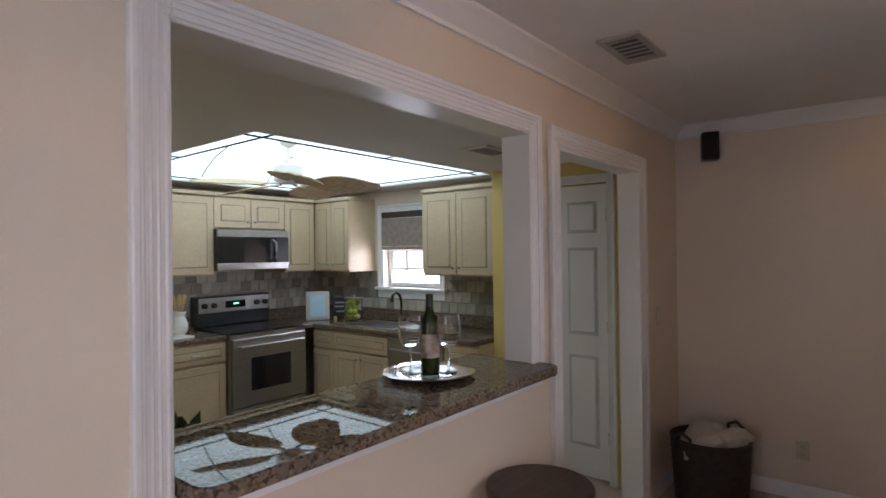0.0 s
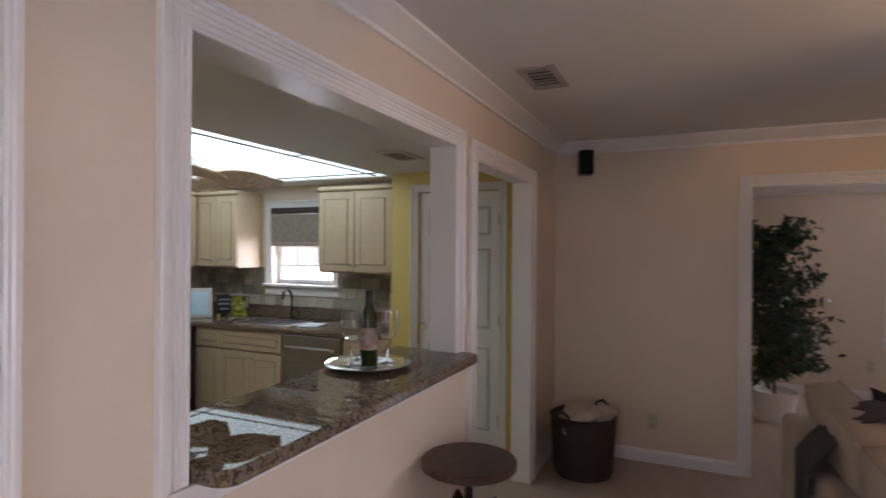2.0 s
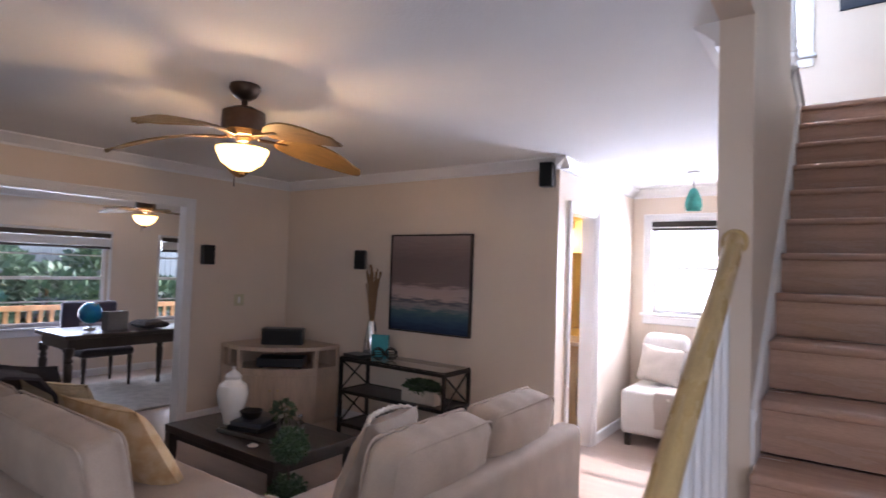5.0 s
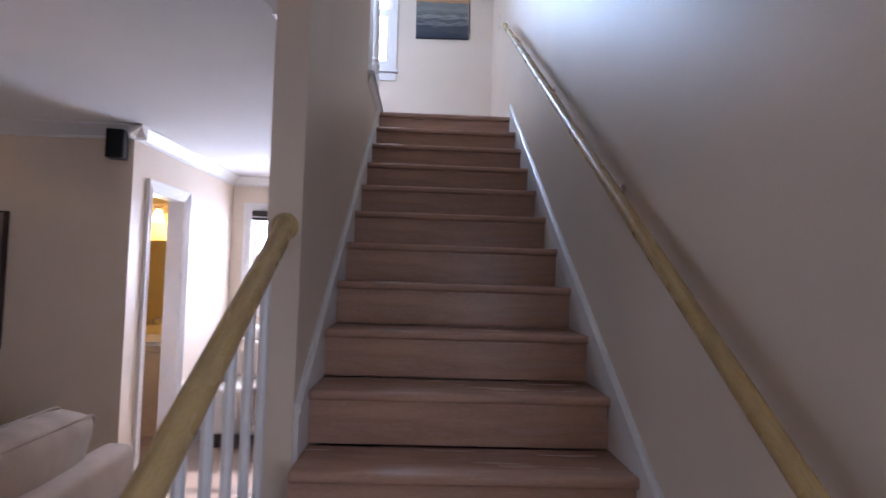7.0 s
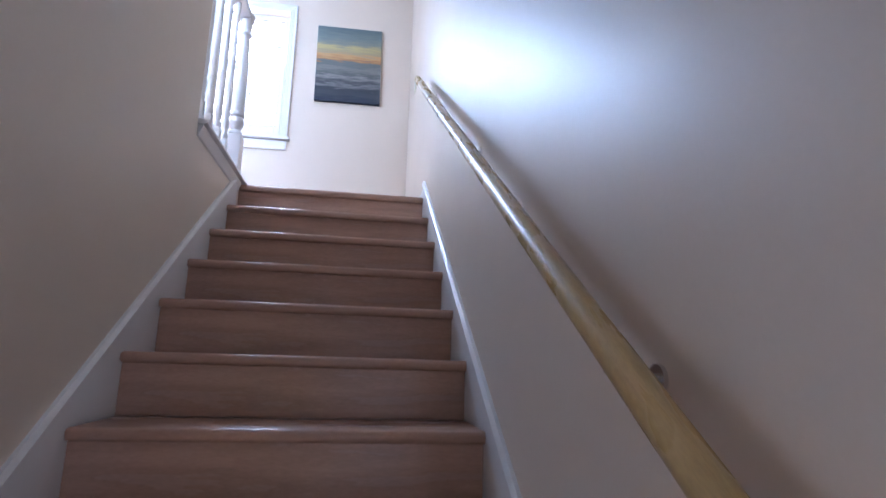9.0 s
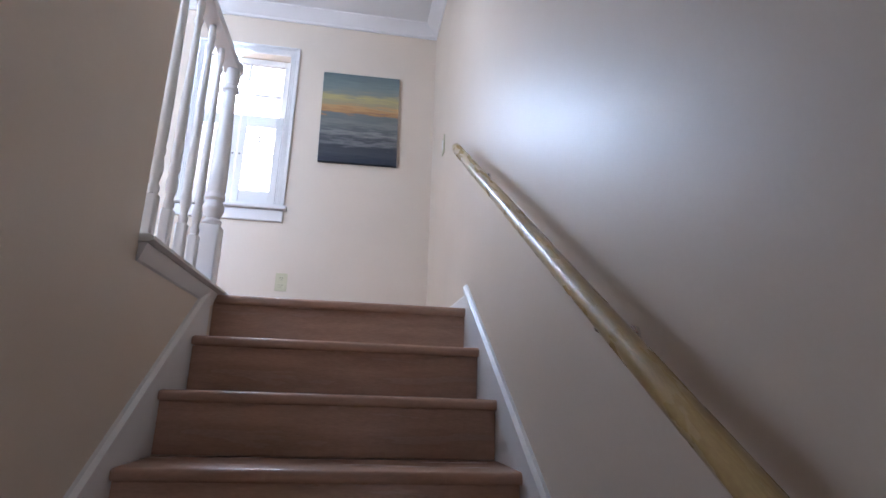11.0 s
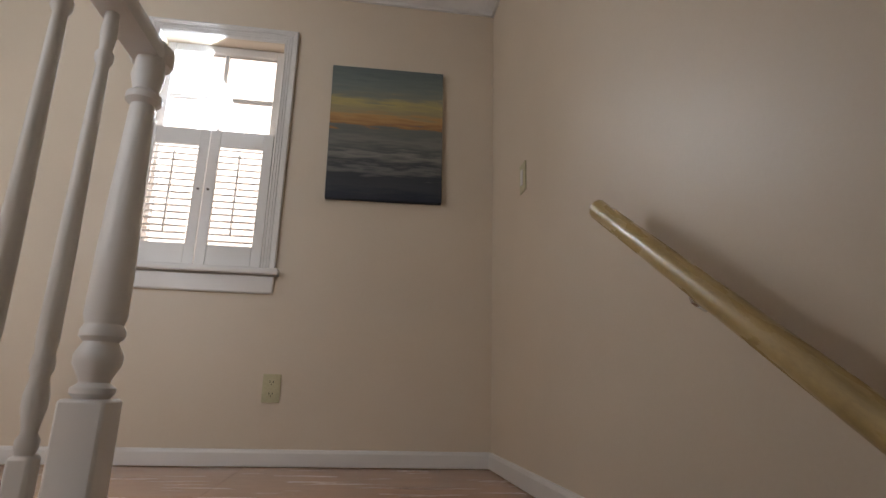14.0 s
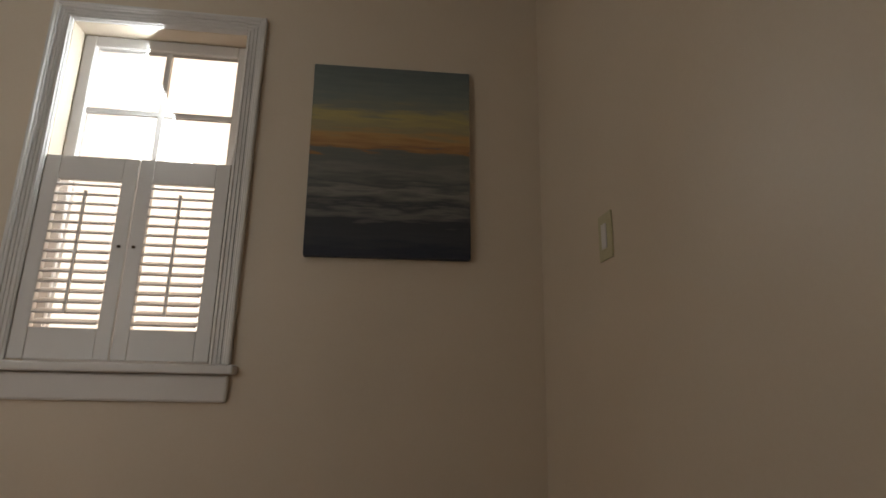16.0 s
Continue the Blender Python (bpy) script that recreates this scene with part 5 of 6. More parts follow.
sofa(pose(1.46, -1.49, 0), 2.52, "beige fabric sofa with loose cushions, its back to the kitchen", 2)
sofa(pose(0.74, -3.76, 0, 0, 0, 90), 1.72, "beige fabric loveseat with two seamed back cushions", 2, 0.70)
M_STRIPE = mat("ruched_tan_fabric", (0.50, 0.38, 0.22), 0.9, var=0.15, scale=8, bump=0.6, bscale=35, stretch=(1, 1, 6), col2=(0.62, 0.50, 0.34))
M_TAUPE = mat("taupe_cushion", (0.36, 0.28, 0.22), 0.9, var=0.08, scale=10, bump=0.4, bscale=200)
for nm, x, y, z, w, turn, tilt, material, label in (
        ("throw_pillow", 3.42, -2.00, 0.69, 0.46, 30, -16, M_GREY, "charcoal throw pillow standing on the sofa"),
        ("throw_pillow", 3.02, -2.04, 0.66, 0.44, 22, -20, M_STRIPE, "ruched tan throw pillow on the sofa"),
        ("throw_pillow", 2.42, -2.09, 0.61, 0.58, 8, -32, M_TAN, "golden tan patterned throw pillow on the sofa")):
    p = thing(nm, label, "pillow", pose(x, y, z, tilt, 0, turn), "throw pillows")
    part("cover", pillow(w, w, 0.17, wave=0.01, seed=int(x * 10)), material, p, smooth=True)
    part("piping", pillow_edge(w, w, 0.005), material, p)
p = thing("throw_pillow", "taupe pillow with ruffled bands on the loveseat", "pillow", pose(1.26, -2.62, 0.69, -24, 0, 100), "throw pillows")
part("cover", pillow(0.44, 0.44, 0.16, wave=0.008, seed=9), M_TAUPE, p, smooth=True)
for k in range(4):
    z = 0.06 + k * 0.045
    pts = [(-0.19 + 0.02 * q, -0.062 + 0.05 * (abs(q - 9.5) / 9.5) ** 3 - 0.006 * (q % 2), z + 0.006 * (q % 2)) for q in range(20)]
    part("ruffle", tube(pts, 0.010, 6), M_LINEN, p, smooth=True)


def draped(rows, width, axis_x0, material, name, label, cat, thick=0.012, seed=5):
    """A cloth hung over a back: rows of (y, z) swept along x with small folds."""
    t = thing(name, label, cat)
    bm = bmesh.new()
    n = 22
    layers = []
    for s in (0, thick):
        g = []
        for i in range(n + 1):
            x = axis_x0 + width * i / n
            row = []
            for k, (y, z) in enumerate(rows):
                f = noise.noise((x * 7 + seed, k * 0.35, 0.0)) * 0.022
                row.append(bm.verts.new((x + noise.noise((k * 0.4, seed, i * 0.1)) * 0.03, y + f + (s if k < len(rows) // 2 else -s), z + s + abs(f) * 0.4)))
            g.append(row)
        layers.append(g)
    for g in layers:
        for i in range(n):
            for k in range(len(rows) - 1):
                bm.faces.new((g[i][k], g[i + 1][k], g[i + 1][k + 1], g[i][k + 1]))
    a, b = layers
    for k in range(len(rows) - 1):
        for i in (0, n):
            bm.faces.new((a[i][k], a[i][k + 1], b[i][k + 1], b[i][k]))
    for i in range(n):
        for k in (0, len(rows) - 1):
            bm.faces.new((a[i][k], a[i + 1][k], b[i + 1][k], b[i][k]))
    part("cloth", bm, material, t, smooth=True)
    return t


draped([(-1.455, 0.28), (-1.45, 0.42), (-1.455, 0.55), (-1.465, 0.66), (-1.51, 0.72), (-1.62, 0.885), (-1.73, 0.925), (-1.87, 0.90), (-1.94, 0.80), (-1.97, 0.66), (-2.00, 0.52)], 0.30, 2.90, M_GREY, "throw_blanket",
       "charcoal knitted throw draped over the sofa back", "blanket")

# ---- coffee table and what stands on it ----
ct = thing("coffee_table", "square-edged espresso wood coffee table", "coffee table")
CX0, CX1, CY0, CY1, CZ = 2.18, 3.36, -3.45, -2.79, 0.41
part("tabletop", box(CX0, CY0, CZ - 0.05, CX1, CY1, CZ, 0.005), M_ESP, ct)
part("apron", box(CX0 + 0.04, CY0 + 0.04, CZ - 0.10, CX1 - 0.04, CY1 - 0.04, CZ - 0.05), M_ESP, ct)
for x in (CX0, CX1 - 0.065):
    for y in (CY0, CY1 - 0.065):
        part("leg", box(x + 0.003, y + 0.003, 0.0, x + 0.062, y + 0.062, CZ - 0.05, 0.004), M_ESP, ct)
gj = thing("ginger_jar", "white lidded ginger jar on the coffee table", "jar", pose(3.05, -3.10, CZ + 0.001))
part("jar", lathe(((0.0, 0), (0.055, 0), (0.058, 0.015), (0.062, 0.05), (0.095, 0.14), (0.108, 0.21), (0.095, 0.265), (0.055, 0.295), (0.05, 0.305), (0.0, 0.305)), 26), M_WHITE, gj, smooth=True)
part("lid", lathe(((0.056, 0.306), (0.058, 0.325), (0.045, 0.345), (0.018, 0.362), (0.010, 0.375), (0.016, 0.388), (0.0, 0.40)), 20), M_WHITE, gj, smooth=True)
tr = thing("serving_tray", "dark tray with a pale rim on the coffee table", "tray", pose(2.72, -3.10, CZ + 0.001, 0, 0, 8))
part("bottom", box(-0.23, -0.15, 0, 0.23, 0.15, 0.010), M_ESP, tr)
for a, b, c, d in ((-0.24, -0.16, 0.24, -0.15), (-0.24, 0.15, 0.24, 0.16), (-0.24, -0.15, -0.23, 0.15), (0.23, -0.15, 0.24, 0.15)):
    part("rim", box(a, b, 0, c, d, 0.025, 0.002), M_STEEL, tr)
for k, (w, d, m) in enumerate(((0.26, 0.19, M_BLACK), (0.23, 0.17, mat("slate_cover", (0.06, 0.065, 0.08), 0.5)))):
    b = thing("book", "dark hardback book lying in the tray", "book", pose(2.80, -3.09, CZ + 0.012 + 0.030 * k, 0, 0, 14 + 9 * k), "books in the tray")
    part("cover", box(-w / 2, -d / 2, 0, w / 2, d / 2, 0.029, 0.003), m, b)
    part("pages", box(-w / 2 + 0.006, -d / 2 - 0.001, 0.004, w / 2 + 0.001, d / 2 - 0.006, 0.025), M_WHITE, b)
orb = thing("dark_bowl", "dark round bowl leaning on the books", "bowl", pose(2.80, -3.08, CZ + 0.073))
part("bowl", lathe(((0.0, 0), (0.03, 0), (0.06, 0.02), (0.075, 0.06), (0.07, 0.062), (0.05, 0.025), (0.0, 0.01)), 20), M_IRON, orb, smooth=True)


def leaf_ball(name, m, r, n, label, leaf=0.03, pot=None, squash=1.0, cat="plant", seed=2, inner=True):
    """A clipped ball or tuft of many small leaves."""
    rng = random.Random(seed)
    p = thing(name, label, cat, m)
    bm = bmesh.new()
    for _ in range(n):
        d = Vector((rng.gauss(0, 1), rng.gauss(0, 1), rng.gauss(0, 1))).normalized()
        rr = r * rng.uniform(0.80, 1.05)
        c = Vector((d.x * rr, d.y * rr, d.z * rr * squash))
        a = (d + Vector((rng.uniform(-1, 1), rng.uniform(-1, 1), rng.uniform(-1, 1))) * 0.7).normalized()
        side = a.cross(Vector((rng.uniform(-1, 1), rng.uniform(-1, 1), rng.uniform(-1, 1)))).normalized()
        s = leaf * rng.uniform(0.6, 1.2)
        vs = [bm.verts.new(c), bm.verts.new(c + a * s * 0.5 + side * s * 0.28), bm.verts.new(c + a * s), bm.verts.new(c + a * s * 0.5 - side * s * 0.28)]
        bm.faces.new(vs)
    part("foliage", bm, M_LEAF, p)
    if inner:
        b = bmesh.new()
        bmesh.ops.create_icosphere(b, subdivisions=2, radius=r * 0.82)
        for v in b.verts:
            v.co.z *= squash
        part("core", b, M_LEAF, p)
    return p


top = leaf_ball("topiary", pose(1.99, -2.74, 0.0), 0.088, 1000, "two-ball boxwood topiary in a dark pot on the floor", 0.022)
for o in list(top.children):
    o.location = (0, 0, 0.56)
    o2 = o.copy()
    scene.collection.objects.link(o2)
    o2.location, o2.scale = (0.005, 0, 0.30), (1.08, 1.08, 1.08)
part("stem", tube([(0, 0, 0.10), (0.004, 0, 0.35), (0, 0, 0.56)], 0.009, 8), M_STOOL, top)
part("pot", lathe(((0.0, 0), (0.075, 0), (0.10, 0.17), (0.108, 0.175), (0.108, 0.20), (0.095, 0.20), (0.09, 0.16), (0.0, 0.155)), 20), M_IRON, top, smooth=True)
suc = leaf_ball("succulent", pose(2.62, -3.20, CZ + 0.135), 0.055, 120, "small succulent in a glass pot", 0.05, seed=6, inner=False)
part("pot", lathe(((0.0, -0.12), (0.04, -0.12), (0.05, -0.03), (0.046, -0.03), (0.0, -0.04)), 16), M_STEEL, suc, smooth=True)
for x, y, h in ((2.50, -3.12, 0.19), (2.45, -3.20, 0.14)):
    b = thing("glass_bottle", "small clear stoppered glass bottle in the tray", "bottle", pose(x, y, CZ + 0.012), "bottles in the tray")
    part("glass", lathe(((0.0, 0), (0.028, 0), (0.032, 0.01), (0.03, h * 0.55), (0.012, h * 0.68), (0.012, h * 0.8), (0.0, h * 0.8)), 16), M_GLASS, b, smooth=True)
    part("stopper", lathe(((0.0, h * 0.8), (0.012, h * 0.81), (0.018, h * 0.9), (0.0, h)), 12), M_GLASS, b, smooth=True)
cs = thing("shell_dish", "small cream shell on the coffee table", "ornament", pose(2.50, -2.88, CZ + 0.001))
part("shell", lathe(((0.0, 0), (0.025, 0), (0.035, 0.01), (0.012, 0.02), (0.0, 0.024)), 12), M_LINEN, cs, smooth=True)
tw = thing("twig_orb", "dark twig sphere on the floor by the coffee table", "ornament", pose(2.42, -2.42, 0.15))
rng = random.Random(11)
for k in range(9):
    ax = Euler((rng.uniform(0, 3.1), rng.uniform(0, 3.1), 0)).to_matrix()
    pts = [ax @ Vector((0.14 * math.cos(q * math.pi / 10), 0.14 * math.sin(q * math.pi / 10), 0.012 * math.sin(q))) for q in range(21)]
    part("twig", tube(pts, 0.006, 5), M_IRON, tw)

# ---- console table ----
cn = thing("console_table", "dark iron console with glass top and crossed ends", "console table")
X0, X1, YF, YB, HZ = 2.12, 3.30, -4.36, -4.745, 0.70
for x in (X0, X1 - 0.028):
    for y in (YB, YF - 0.028):
        part("leg", box(x, y, 0, x + 0.028, y + 0.028, HZ, 0.002), M_IRON, cn)
for z in (HZ - 0.028, 0.385, 0.09):
    for y in (YB, YF - 0.028):
        part("rail", box(X0 + 0.028, y + 0.001, z, X1 - 0.028, y + 0.027, z + 0.028), M_IRON, cn)
    for x in (X0, X1 - 0.028):
        part("rail", box(x + 0.001, YB + 0.028, z, x + 0.027, YF - 0.028, z + 0.028), M_IRON, cn)
    if z < HZ - 0.1:
        part("shelf", box(X0 + 0.029, YB + 0.028, z + 0.004, X1 - 0.029, YF - 0.029, z + 0.024), M_ESP, cn)
part("glass_top", box(X0 + 0.004, YB + 0.004, HZ + 0.001, X1 - 0.004, YF - 0.004, HZ + 0.011, 0.002), M_GLASS, cn, "clear glass top")
for x in (X0 + 0.014, X1 - 0.014):
    for za, zb in ((0.42, HZ - 0.03), (0.12, 0.385)):
        part("cross_brace", tube([(x, YB + 0.03, za), (x, YF - 0.03, zb)], 0.008, 6), M_IRON, cn)
        part("cross_brace", tube([(x + 0.001, YB + 0.03, zb), (x + 0.001, YF - 0.03, za)], 0.008, 6), M_IRON, cn)
va = thing("reed_vase", "tapered silver vase with dried reeds", "vase", pose(3.12, -4.58, HZ + 0.012))
part("vase", lathe(((0.0, 0), (0.07, 0), (0.075, 0.02), (0.06, 0.18), (0.035, 0.32), (0.03, 0.32), (0.0, 0.05)), 20), M_CHROME, va, smooth=True)
rng = random.Random(8)
M_REED = mat("dried_reed", (0.30, 0.17, 0.085), 0.8, var=0.2)
for k in range(30):
    a, l = rng.uniform(0, 6.3), rng.uniform(0.60, 0.85)
    sx, sy = math.cos(a) * rng.uniform(0.01, 0.085), math.sin(a) * rng.uniform(0.01, 0.06)
    part("reed", tube([(0, 0, 0.06), (sx * 0.35, sy * 0.35, 0.35), (sx * 0.7, sy * 0.7, l * 0.8), (sx * 1.1, sy * 1.0, l)], [0.003, 0.004, 0.005, 0.008], 5), M_REED, va)
bx = thing("teal_box", "small teal book standing on the console", "book", pose(2.97, -4.54, HZ + 0.012, 0, 0, 24))
part("cover", box(-0.08, -0.015, 0, 0.08, 0.015, 0.21, 0.003), M_TEAL, bx)
part("pages", box(-0.076, -0.011, 0.004, 0.081, 0.011, 0.206), M_WHITE, bx)
for x, y in ((2.82, -4.52), (2.90, -4.44)):
    o = thing("wire_ornament", "dark wire ornament on the glass top", "ornament", pose(x, y, HZ + 0.012), "wire ornaments")
    for k in range(5):
        ax = Euler((0.6 * k, 0.9 * k, 0)).to_matrix()
        part("wire", tube([ax @ Vector((0.055 * math.cos(q * 0.5236), 0.055 * math.sin(q * 0.5236), 0)) + Vector((0, 0, 0.058)) for q in range(13)], 0.004, 5), M_IRON, o)
bl = thing("book", "dark books stacked flat on the console", "book", pose(3.15, -4.44, HZ + 0.012, 0, 0, -8))
part("cover", box(-0.11, -0.08, 0, 0.11, 0.08, 0.03, 0.003), M_BLACK, bl)
part("pages", box(-0.106, -0.081, 0.004, 0.111, 0.076, 0.026), M_WHITE, bl)
pl = leaf_ball("planter", pose(2.44, -4.50, 0.530), 0.075, 700, "pale wooden trough planter of short green grass", 0.045, squash=0.55, seed=12)
for o in pl.children:
    o.scale = (1.9, 0.85, 1.0)
part("trough", box(-0.175, -0.07, -0.120, 0.175, 0.07, -0.01, 0.006), M_LINEN, pl)

# ---- corner cabinet ----
cc = thing("corner_cabinet", "washed pine corner media cabinet with open shelf", "cabinet")


def prism(pts, z0, z1):
    bm = bmesh.new()
    lo, hi = [bm.verts.new((x, y, z0)) for x, y in pts], [bm.verts.new((x, y, z1)) for x, y in pts]
    bm.faces.new(lo)
    bm.faces.new(hi)
    for k in range(len(pts)):
        bm.faces.new((lo[k], lo[(k + 1) % len(pts)], hi[(k + 1) % len(pts)], hi[k]))
    return bm


FRONT = ((4.28, -3.955), (4.088, -4.030), (3.93, -4.145), (3.798, -4.290), (3.70, -4.47))
PLAN = FRONT + ((3.69, -4.74), (3.78, -4.765), (4.58, -4.765), (4.595, -4.70), (4.595, -4.00))
C = Vector((4.15, -4.40))


def grown(k):
    return [tuple(C + (Vector(p) - C) * k) for p in PLAN]


part("plinth", prism(grown(0.96), 0.0, 0.06), M_PINK, cc)
part("body", prism(grown(0.985), 0.06, 0.50), M_PINK, cc)
part("shelf", prism(grown(1.0), 0.50, 0.53), M_PINK, cc)
part("top", prism(grown(1.0), 0.70, 0.735), M_PINK, cc)
for x, y in ((4.26, -3.985), (3.725, -4.46), (3.715, -4.72), (4.57, -4.02)):
    part("post", box(x - 0.02, y - 0.02, 0.53, x + 0.02, y + 0.02, 0.70), M_PINK, cc)
part("back_panel", prism([(3.72, -4.70), (3.80, -4.755), (4.55, -4.755), (4.55, -4.05), (4.50, -4.05), (4.50, -4.70)], 0.531, 0.699), M_PINK, cc)
turn = math.degrees(math.atan2(-3.955 + 4.47, 4.28 - 3.70))
OUT = Vector((-0.667, 0.744))
for k, seg in enumerate((FRONT[:3], FRONT[2:])):
    inner, outer = [Vector(p) + OUT * 0.001 for p in seg], [Vector(p) + OUT * 0.018 for p in seg]
    gap = (inner[-1] - inner[0]).normalized() * 0.006
    for row in (inner, outer):
        row[0], row[-1] = row[0] + gap, row[-1] - gap
    d = part("door", prism([tuple(p) for p in inner + outer[::-1]], 0.09, 0.47), M_PINK, cc)
    kx = outer[-1] - gap * 5 if k == 0 else outer[0] + gap * 5
    part("knob", tube([(kx.x, kx.y, 0.34), (kx.x + OUT.x * 0.025, kx.y + OUT.y * 0.025, 0.34)], 0.011, 8), M_OAK, d)
rd = thing("radio", "black table radio on the corner cabinet", "radio", pose(4.10, -4.36, 0.736, 0, 0, turn))
part("case", box(-0.20, -0.08, 0, 0.20, 0.08, 0.16, 0.012), M_BLACK, rd)
part("grille", box(-0.18, 0.08, 0.02, 0.18, 0.085, 0.14), mat("radio_grille", (0.012, 0.012, 0.012), 0.8, bump=0.5, bscale=300), rd)
av = thing("media_player", "black media player in the cabinet shelf", "player", pose(4.06, -4.33, 0.531, 0, 0, turn))
part("case", box(-0.22, -0.12, 0.012, 0.22, 0.14, 0.09, 0.004), M_BLACK, av)
for x in (-0.18, 0.18):
    part("foot", box(x - 0.015, -0.1, 0, x + 0.015, 0.12, 0.012), M_BLACK, av)

# ---- front room seen past the doorway ----
om = thing("oval_mirror", "oval wall mirror in a dark beaded frame", "mirror", pose(0.779, 0.36, 1.59))
rows = [(math.cos(q * math.pi / 24), math.sin(q * math.pi / 24)) for q in range(49)]
part("frame", tube([(-0.022, 0.215 * c, 0.375 * d) for c, d in rows], 0.022, 8), M_STOOL, om, "dark carved wooden frame", smooth=True)
bm = bmesh.new()
bm.faces.new([bm.verts.new((-0.014, 0.21 * c, 0.37 * d)) for c, d in rows[:-1]])
part("glass", bm, mat("mirror_glass", (0.8, 0.8, 0.8), 0.02, 1.0, var=0.0, bump=0, fine=0), om)
bead = None
for q in range(72):
    c, d = math.cos(q * math.pi / 36), math.sin(q * math.pi / 36)
    if bead is None:
        b = bmesh.new()
        bmesh.ops.create_icosphere(b, subdivisions=1, radius=0.013)
        bead = part("bead", b, M_WICKER, om)
        o = bead
    else:
        o = bead.copy()
        scene.collection.objects.link(o)
    o.location = (-0.024, 0.237 * c, 0.397 * d)
casing("trim_closet_door", "y", 0.78, -1, 0.86, 1.60, 0.0, 2.02, 0.08)
cd = thing("door_3", "white panelled closet door in the front room", "door", kind="structure")
part("leaf", box(0.765, 0.865, 0.012, 0.7795, 1.595, 2.015, 0.003), M_TRIM, cd)
for y0, y1 in ((0.94, 1.18), (1.28, 1.52)):
    for z0, z1 in ((0.20, 0.85), (0.99, 1.60), (1.70, 1.92)):
        part("raised_panel", box(0.758, y0, z0, 0.7649, y1, z1, 0.006), M_TRIM, cd)
part("door_knob", tube([(0.765, 0.93, 0.95), (0.735, 0.93, 0.95), (0.715, 0.93, 0.95)], [0.012, 0.028, 0.018], 12), M_BRONZE, cd, smooth=True)
for k, (a, b) in enumerate((((0.78, 0.124, 0), (0.78, 0.78, 0)), ((0.78, 1.68, 0), (0.78, 3.78, 0)))):
    tagged(part(f"baseboard_front_{k + 1}", sweep(BASE, a, b, (-1, 0, 0)), M_TRIM), "white painted baseboard", "baseboard", kind="structure")

# ---- basket, stool ----
bk = thing("laundry_basket", "dark woven basket with rope handles", "basket", pose(4.21, -0.30, 0))
prof = [(0.0, 0.0), (0.195, 0.0)]
for k in range(22):
    z = 0.02 + k * 0.019
    prof.append((0.202 + 0.028 * z / 0.4 + (0.004 if k % 2 else -0.002), z))
prof += [(0.224, 0.425), (0.214, 0.42), (0.192, 0.03), (0.0, 0.02)]
part("body", lathe(prof, 30), M_WICKER, bk, smooth=True)
for a in (-25, 155):
    ca, sa = math.cos(radians(a)), math.sin(radians(a))
    part("handle", tube([(0.228 * ca - 0.05 * sa, 0.228 * sa + 0.05 * ca, 0.37), (0.238 * ca - 0.05 * sa, 0.238 * sa + 0.05 * ca, 0.45), (0.243 * ca, 0.243 * sa, 0.475), (0.238 * ca + 0.05 * sa, 0.238 * sa - 0.05 * ca, 0.45), (0.228 * ca + 0.05 * sa, 0.228 * sa - 0.05 * ca, 0.37)], 0.011, 8), M_WICKER, bk, smooth=True)
for k, (x, y, t) in enumerate(((-0.07, 0.03, 20), (0.05, 0.05, 75), (0.01, -0.08, -30))):
    th = thing("folded_throw", "pale folded blanket stuffed in the basket", "blanket", pose(4.21 + x, -0.30 + y, 0.385, 60, 0, t), "throws in the basket")
    part("cloth", pillow(0.25, 0.26, 0.14, wave=0.03, seed=20 + k), M_LINEN, th, smooth=True)
stl = thing("bar_stool", "round walnut-seat stool on a dark iron screw base", "stool", pose(2.27, -0.19, 0))
part("seat", lathe(((0.0, 0.705), (0.185, 0.705), (0.195, 0.712), (0.195, 0.735), (0.187, 0.742), (0.0, 0.74)), 40), M_STOOL, stl, smooth=True)
part("plate", lathe(((0.0, 0.69), (0.09, 0.69), (0.09, 0.705), (0.0, 0.705)), 20), M_IRON, stl)
part("screw", lathe([(0.014 if k % 2 else 0.017, 0.30 + k * 0.012) for k in range(34)], 12), M_IRON, stl, smooth=True)
part("hub", lathe(((0.0, 0.46), (0.035, 0.46), (0.035, 0.56), (0.0, 0.56)), 14), M_IRON, stl)
for k in range(4):
    a = radians(45 + 90 * k)
    part("leg", tube([(0.03 * math.cos(a), 0.03 * math.sin(a), 0.53), (0.12 * math.cos(a), 0.12 * math.sin(a), 0.555), (0.16 * math.cos(a), 0.16 * math.sin(a), 0.50), (0.21 * math.cos(a), 0.21 * math.sin(a), 0.0)], 0.013, 8), M_IRON, stl, smooth=True)
part("foot_ring", tube([(0.185 * math.cos(q * math.pi / 16), 0.185 * math.sin(q * math.pi / 16), 0.25) for q in range(33)], 0.008, 6), M_IRON, stl, smooth=True)

# ---- hallway and bathroom ----
arm = thing("settee", "white slipcovered settee with two box seats under the hall window", "settee", pose(0.74, -6.25, 0))
M_SLIP = mat("white_slipcover", (0.70, 0.66, 0.62), 0.9, var=0.06, bump=0.4, bscale=150)
for x in (-0.235, 0.235):
    part("seat", soft(x - 0.23, -0.30, 0.11, x + 0.23, 0.40, 0.50, 0.04), M_SLIP, arm, smooth=True)
part("backrest", soft(-0.46, -0.42, 0.13, 0.46, -0.25, 0.80, 0.06), M_SLIP, arm, smooth=True)
part("backrest_wing", soft(0.02, -0.415, 0.60, 0.45, -0.20, 0.97, 0.09), M_SLIP, arm, smooth=True)
